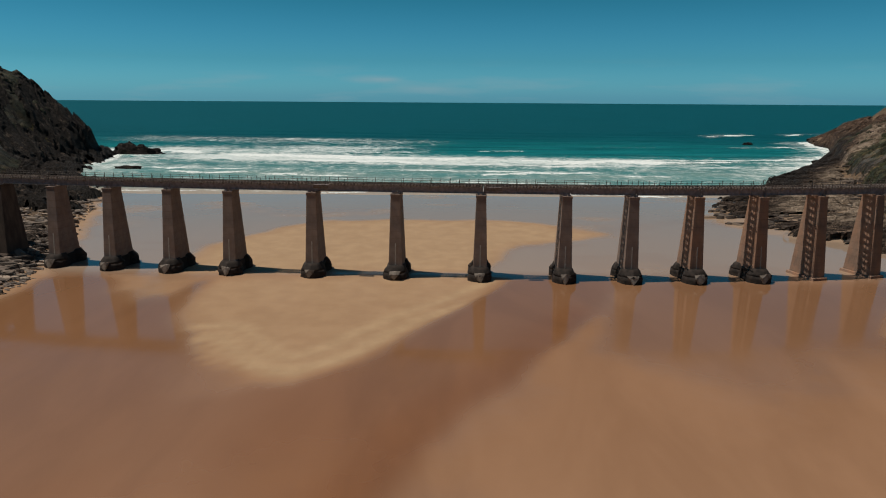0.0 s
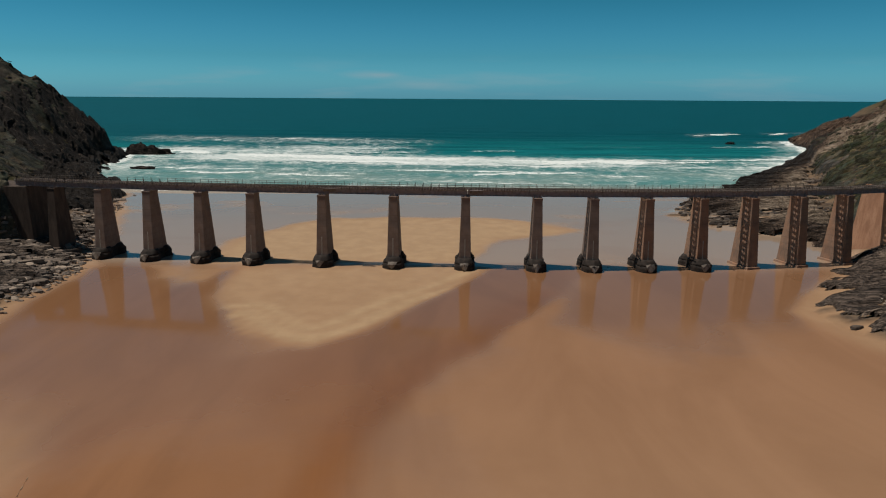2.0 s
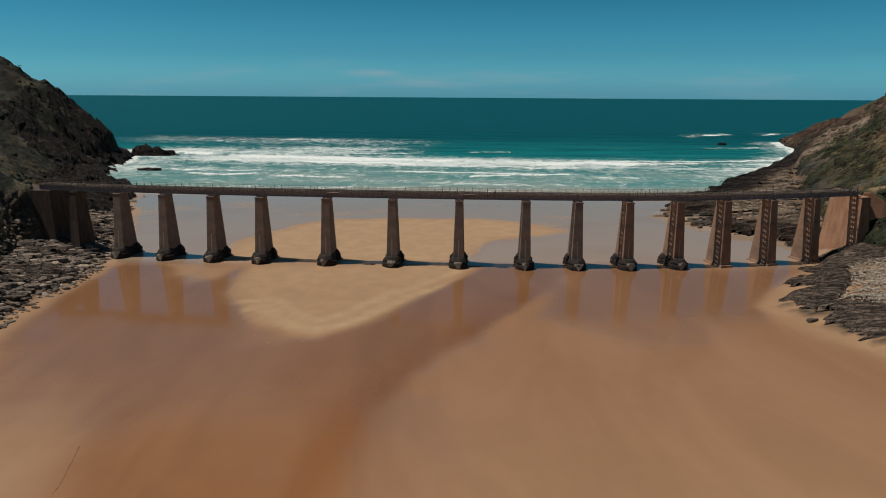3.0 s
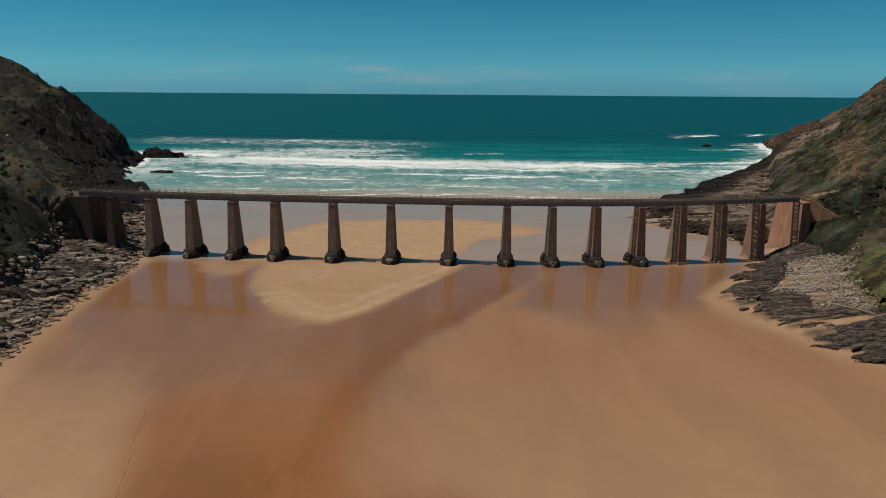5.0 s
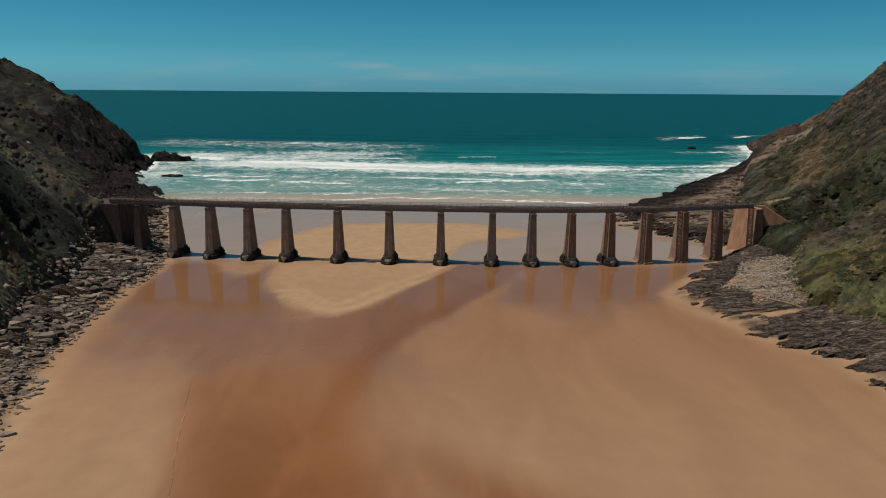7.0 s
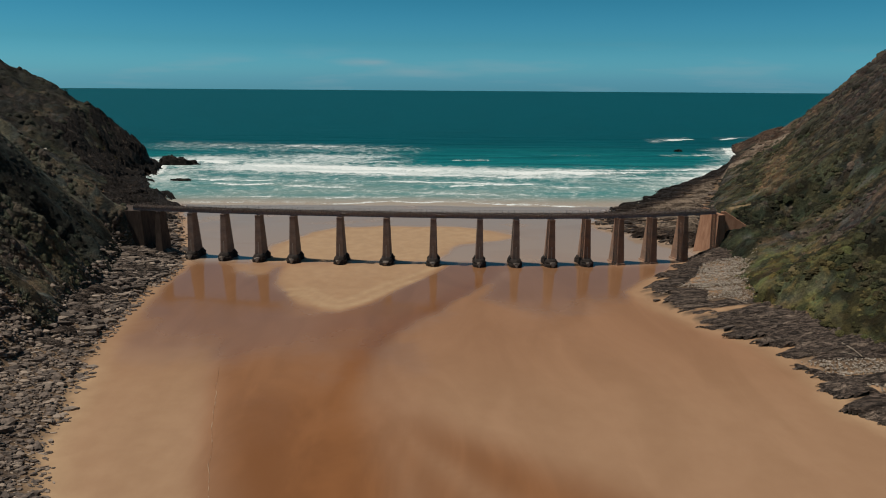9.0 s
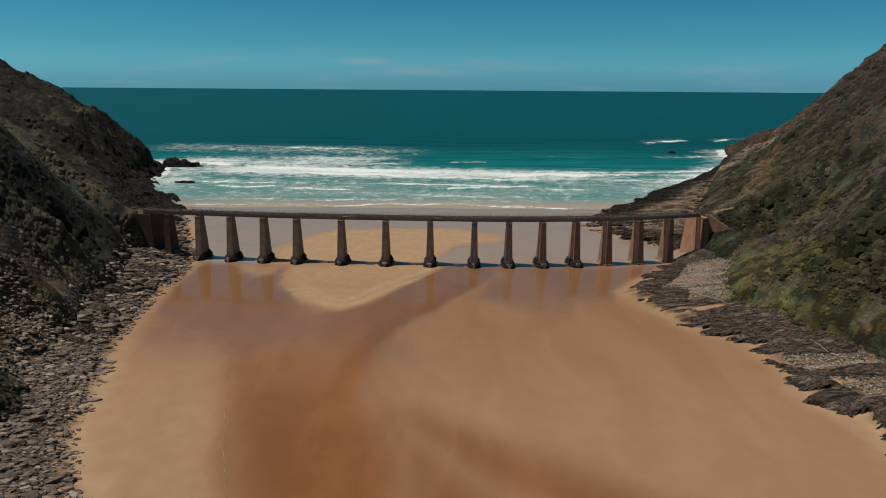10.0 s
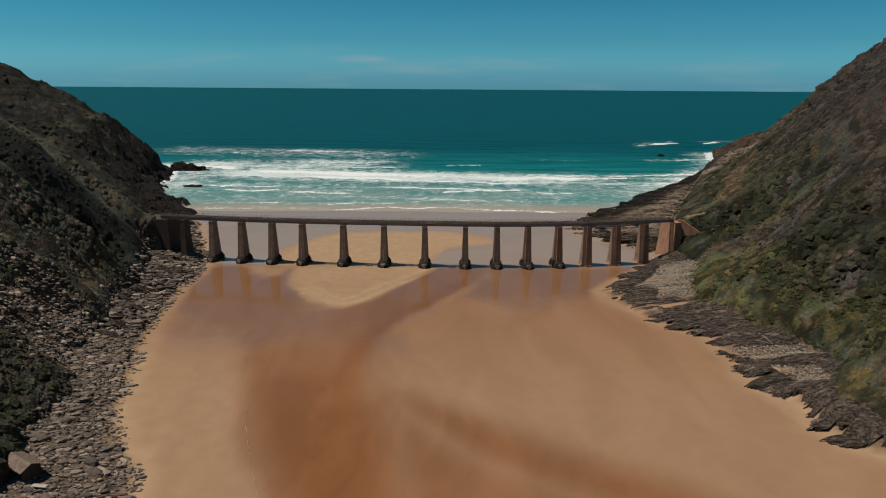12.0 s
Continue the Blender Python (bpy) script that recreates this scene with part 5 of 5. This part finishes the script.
def build_scrub():
    pick = random.Random(12)
    mid_shapes = [bush_shape(pick) for _ in range(10)]
    near_shapes, far_shapes, sprays = [bush_shape(pick, 3) for _ in range(10)], [bush_shape(pick, 1) for _ in range(8)], [tuft_shape(pick, 24) for _ in range(8)]
    for name, sign, xs, ys, n, label, seed in (
            ("shaded_scrub", -1, (-345, -60), (-40, 480), 106000, "dense dark coastal scrub covering the shaded hillside", 81),
            ("sunny_scrub", 1, (100, 410), (-30, 490), 150000, "dense olive and brown coastal scrub covering the sunny hillside", 82)):
        x, y, faces = sheet(np.arange(*xs, 1.05), np.arange(*ys, 1.05))
        jog = np.random.default_rng(seed + 1)
        x, y = x + jog.uniform(-0.4, 0.4, len(x)), y + jog.uniform(-0.4, 0.4, len(x))
        z, _, _, path, e, f = land(x, y)
        c = cover(x, y, f, path, sign, seed)
        h, bush = crown(x, y, seed)
        top = z - 0.9 + c * (0.9 + (h if sign > 0 else 1.0 * h) + jog.uniform(-0.22, 0.22, len(x)))
        seen = (c > 0.04) & (f < 185) & (np.abs(x - 11) < 0.72 * (y + 150) + 30) & (x * sign > 0)
        faces = faces[seen[faces].all(1)]
        ids, back = np.unique(faces, return_inverse=True)
        hue = bush[ids][:, None]
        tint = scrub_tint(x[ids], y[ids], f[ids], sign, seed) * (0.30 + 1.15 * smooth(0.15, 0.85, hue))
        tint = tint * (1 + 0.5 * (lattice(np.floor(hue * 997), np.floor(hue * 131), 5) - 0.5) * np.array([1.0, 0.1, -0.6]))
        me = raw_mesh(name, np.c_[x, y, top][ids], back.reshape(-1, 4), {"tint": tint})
        ys_of = y[ids][back.reshape(-1, 4)[:, 0]]
        me.polygons.foreach_set("use_smooth", (ys_of > 75) & (sign < 0))
        me.materials.append(M_LEAF)
        tagged(new(name, me), label, "scrub", kind="stuff")
        rng = np.random.default_rng(seed)
        x, y = sprinkle(rng, n, *xs, *ys)
        if sign < 0:  # thickest on the spurs beside the bridge
            more_x, more_y = sprinkle(rng, 27000, -170, -78, 0, 165)
            x, y = np.r_[x, more_x], np.r_[y, more_y]
            n = len(x)
        z, _, _, path, e, f = land(x, y)
        crowd = thicket(x, y, seed)
        far = smooth(170, 300, y)
        keep = (x * sign > 0) & (f < 125) & (np.abs(x - 11) < 0.70 * (y + 150) + 8) & (rng.random(n) < cover(x, y, f, path, sign, seed) * (1 - (0.70 if sign > 0 else 0.92) * far) * (0.80 + 0.20 * crowd))
        x, y, z, f, crowd, far = x[keep], y[keep], z[keep], f[keep], crowd[keep], far[keep]
        m = len(x)
        size = (0.42 + (1.05 if sign > 0 else 0.75) * rng.random(m) ** 2.6) * (0.85 + 0.55 * crowd) * (1 + 0.8 * far) * (1 + 0.9 * smooth(26, 8, y) * (sign < 0))
        rise = np.c_[land(x + 1.0, y)[0] - land(x - 1.0, y)[0], land(x, y + 1.0)[0] - land(x, y - 1.0)[0]] * (0.09 if sign > 0 else 0.26)
        low = smooth(24, 4, f) if sign > 0 else 0 * f
        size = size * (1 - 0.42 * low)
        tall = rng.uniform(0.68, 1.12, m) * (1 - 0.25 * low)
        kind = rng.random((m, 1))
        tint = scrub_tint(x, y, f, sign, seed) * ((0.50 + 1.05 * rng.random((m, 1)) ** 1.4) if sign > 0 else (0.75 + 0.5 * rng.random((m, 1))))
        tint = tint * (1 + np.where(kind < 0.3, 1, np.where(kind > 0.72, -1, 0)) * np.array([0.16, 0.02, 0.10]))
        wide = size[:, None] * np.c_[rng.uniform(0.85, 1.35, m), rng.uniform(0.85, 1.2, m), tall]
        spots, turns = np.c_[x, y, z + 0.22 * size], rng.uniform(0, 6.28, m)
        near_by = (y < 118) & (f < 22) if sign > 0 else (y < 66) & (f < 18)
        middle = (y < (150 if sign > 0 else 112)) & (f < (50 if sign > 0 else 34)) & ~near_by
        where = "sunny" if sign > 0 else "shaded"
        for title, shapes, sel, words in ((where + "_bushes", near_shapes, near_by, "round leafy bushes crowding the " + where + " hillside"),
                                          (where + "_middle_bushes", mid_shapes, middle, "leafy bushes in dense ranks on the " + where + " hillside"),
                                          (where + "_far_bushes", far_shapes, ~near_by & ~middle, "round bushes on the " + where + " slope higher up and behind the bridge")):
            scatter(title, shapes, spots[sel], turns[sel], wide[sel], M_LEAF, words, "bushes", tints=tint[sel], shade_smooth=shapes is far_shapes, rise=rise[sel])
        pickout = rng.random(m) < 0.06
        k = int(pickout.sum())
        scatter(name + "_sprays", sprays, np.c_[x, y, z + 0.75 * size * tall][pickout], rng.uniform(0, 6.28, k), (size[:, None] * np.c_[np.ones(m), np.ones(m), 0.9 * np.ones(m)])[pickout], M_LEAF,
                "ragged leafy sprays standing out of coastal scrub", "scrub", tints=1.25 * tint[pickout])


build_scrub()


# ---- small things ----
def build_small():
    # pole and marker post where the line leaves the bridge
    for x, y, h, lean in ((127.5, 152.5, 5.2, 1.5), (132, 152.0, 2.2, -3)):
        z = ground_at(x, y)
        pole = thing("utility_pole", pose(x, y, z - 0.3, 0, lean, 0), "weathered wooden pole beside the railway line", "pole", "poles by the line")
        part("shaft", tube(bmesh.new(), (0, 0, 0), (0, 0, h + 0.3), 0.13, 8), M_WOOD, pole)
        if h > 4:
            part("crossarm", box(bmesh.new(), -0.7, 0.7, -0.06, 0.06, h - 0.3, h - 0.15, 0.01), M_WOOD, pole)
    for (ax, ay), (bx, by), r in (((100.5, 88.5), (104.5, 78.0), 0.22), ((104.0, 95.0), (106.5, 99.5), 0.16), ((114.5, 47.5), (115.5, 40.5), 0.2), ((112.5, 44), (115.0, 41), 0.13)):
        za, zb = ground_at(ax, ay) + 0.75, ground_at(bx, by) + 0.75
        log = thing("driftwood_log", pose(ax, ay, za), "bleached driftwood log lying on rocks below the scrub", "log", "driftwood logs")
        d = Vector((bx - ax, by - ay, zb - za))
        bm = bmesh.new()
        mid = d * 0.5 + Vector((0.35, -0.2, 0.12))
        tube(bm, (0, 0, 0), mid, r, 8)
        part("trunk", bm, M_WOOD, log)
        part("branch", tube(bmesh.new(), mid - d * 0.03, d, r * 0.7, 8), M_WOOD, log)
    rng = np.random.default_rng(17)
    t = np.linspace(0, 1, 150)
    cx = np.interp(t, [0, 0.4, 0.72, 1], [-45.5, -38.5, -31.5, -24.0]) + 0.7 * (fbm(t * 22, t * 0, 3, 5) - 0.5)
    cy = np.interp(t, [0, 0.4, 0.72, 1], [42.0, 17.0, -7.0, -27.0])
    wide = 0.06 * smooth(0.5, 0.7, fbm(t * 60, t * 0 + 3, 3, 8))
    cz = land(cx, cy)[0] + 0.07
    verts = np.concatenate([np.c_[cx - wide, cy, cz], np.c_[cx, cy, cz + 0.05], np.c_[cx + wide, cy, cz]])
    i = np.arange(149)
    me = raw_mesh("foam_line", verts, np.concatenate([np.c_[i, i + 150, i + 151, i + 1], np.c_[i + 150, i + 300, i + 301, i + 151]]))
    me.materials.append(M_FOAM)
    tagged(new("foam_line", me), "thin pale line of dried foam along the stream's edge", "foam", kind="stuff")
    # low shed among the boulders
    x, y = -71.3, -25.0
    z = ground_at(x, y)
    shed = thing("shed", pose(x, y, z, 0, 0, -32), "low shed with a rust-brown sheet roof among boulders", "shed")
    for v in (-1.7, 1.7):
        part("wall", box(bmesh.new(), -3.4, 3.4, v - 0.09, v + 0.09, -0.8, 2.3, 0.02), M_DARK_WALL, shed)
    for u in (-3.4, 3.4):
        bm = prism(bmesh.new(), [(u - 0.08, -1.6), (u + 0.08, -1.6), (u + 0.08, 1.6), (u - 0.08, 1.6)], [(u - 0.08, -1.6), (u + 0.08, -1.6), (u + 0.08, 1.6), (u - 0.08, 1.6)], -0.8, 2.3)
        prism(bm, [(u - 0.08, -1.6), (u + 0.08, -1.6), (u + 0.08, 1.6), (u - 0.08, 1.6)], [(u - 0.08, -0.1), (u + 0.08, -0.1), (u + 0.08, 0.1), (u - 0.08, 0.1)], 2.3, 3.1)
        part("gable_wall", bm, M_DARK_WALL, shed)
    for v in (-1, 1):
        bm = bmesh.new()
        rows = [[bm.verts.new((-3.9 + 7.8 * k / 48, v * w, h + 0.05 * (k // 2 % 2) + d)) for k in range(49)] for w, h, d in ((0.0, 3.25, 0.0), (0.0, 3.25, 0.06), (2.3, 2.15, 0.06), (2.3, 2.15, 0.0))]
        for a, b in zip(rows, rows[1:] + rows[:1]):
            for k in range(48):
                bm.faces.new((a[k], a[k + 1], b[k + 1], b[k]))
        for k in (0, -1):
            bm.faces.new([row[k] for row in rows])
        bmesh.ops.recalc_face_normals(bm, faces=bm.faces)
        part("roof_sheet", bm, M_ROOF, shed, "rust-brown ribbed roof sheet")
    z = ground_at(-65.5, -29.5)
    plank = thing("board", pose(-65.5, -29.5, z + 0.75, 3, -4, -12), "pale weathered board lying on boulders beside a shed", "board")
    part("plank", box(bmesh.new(), -1.7, 1.7, -0.45, 0.45, -0.05, 0.05, 0.02), M_PALE, plank)
    x, y = -245, 315
    z = ground_at(x, y)
    hut = thing("hut", pose(x, y, z, 0, 0, 20), "small white hut in scrub on the headland", "hut")
    part("wall", box(bmesh.new(), -2.2, 2.2, -1.6, 1.6, -1.0, 2.4, 0.03), M_WHITE, hut)
    bm = bmesh.new()
    prism(bm, [(-2.5, -1.9), (2.5, -1.9), (2.5, 1.9), (-2.5, 1.9)], [(-2.5, -0.05), (2.5, -0.05), (2.5, 0.05), (-2.5, 0.05)], 2.4, 3.4)
    part("roof", bm, M_PALE, hut, "pale sheet roof")


build_small()
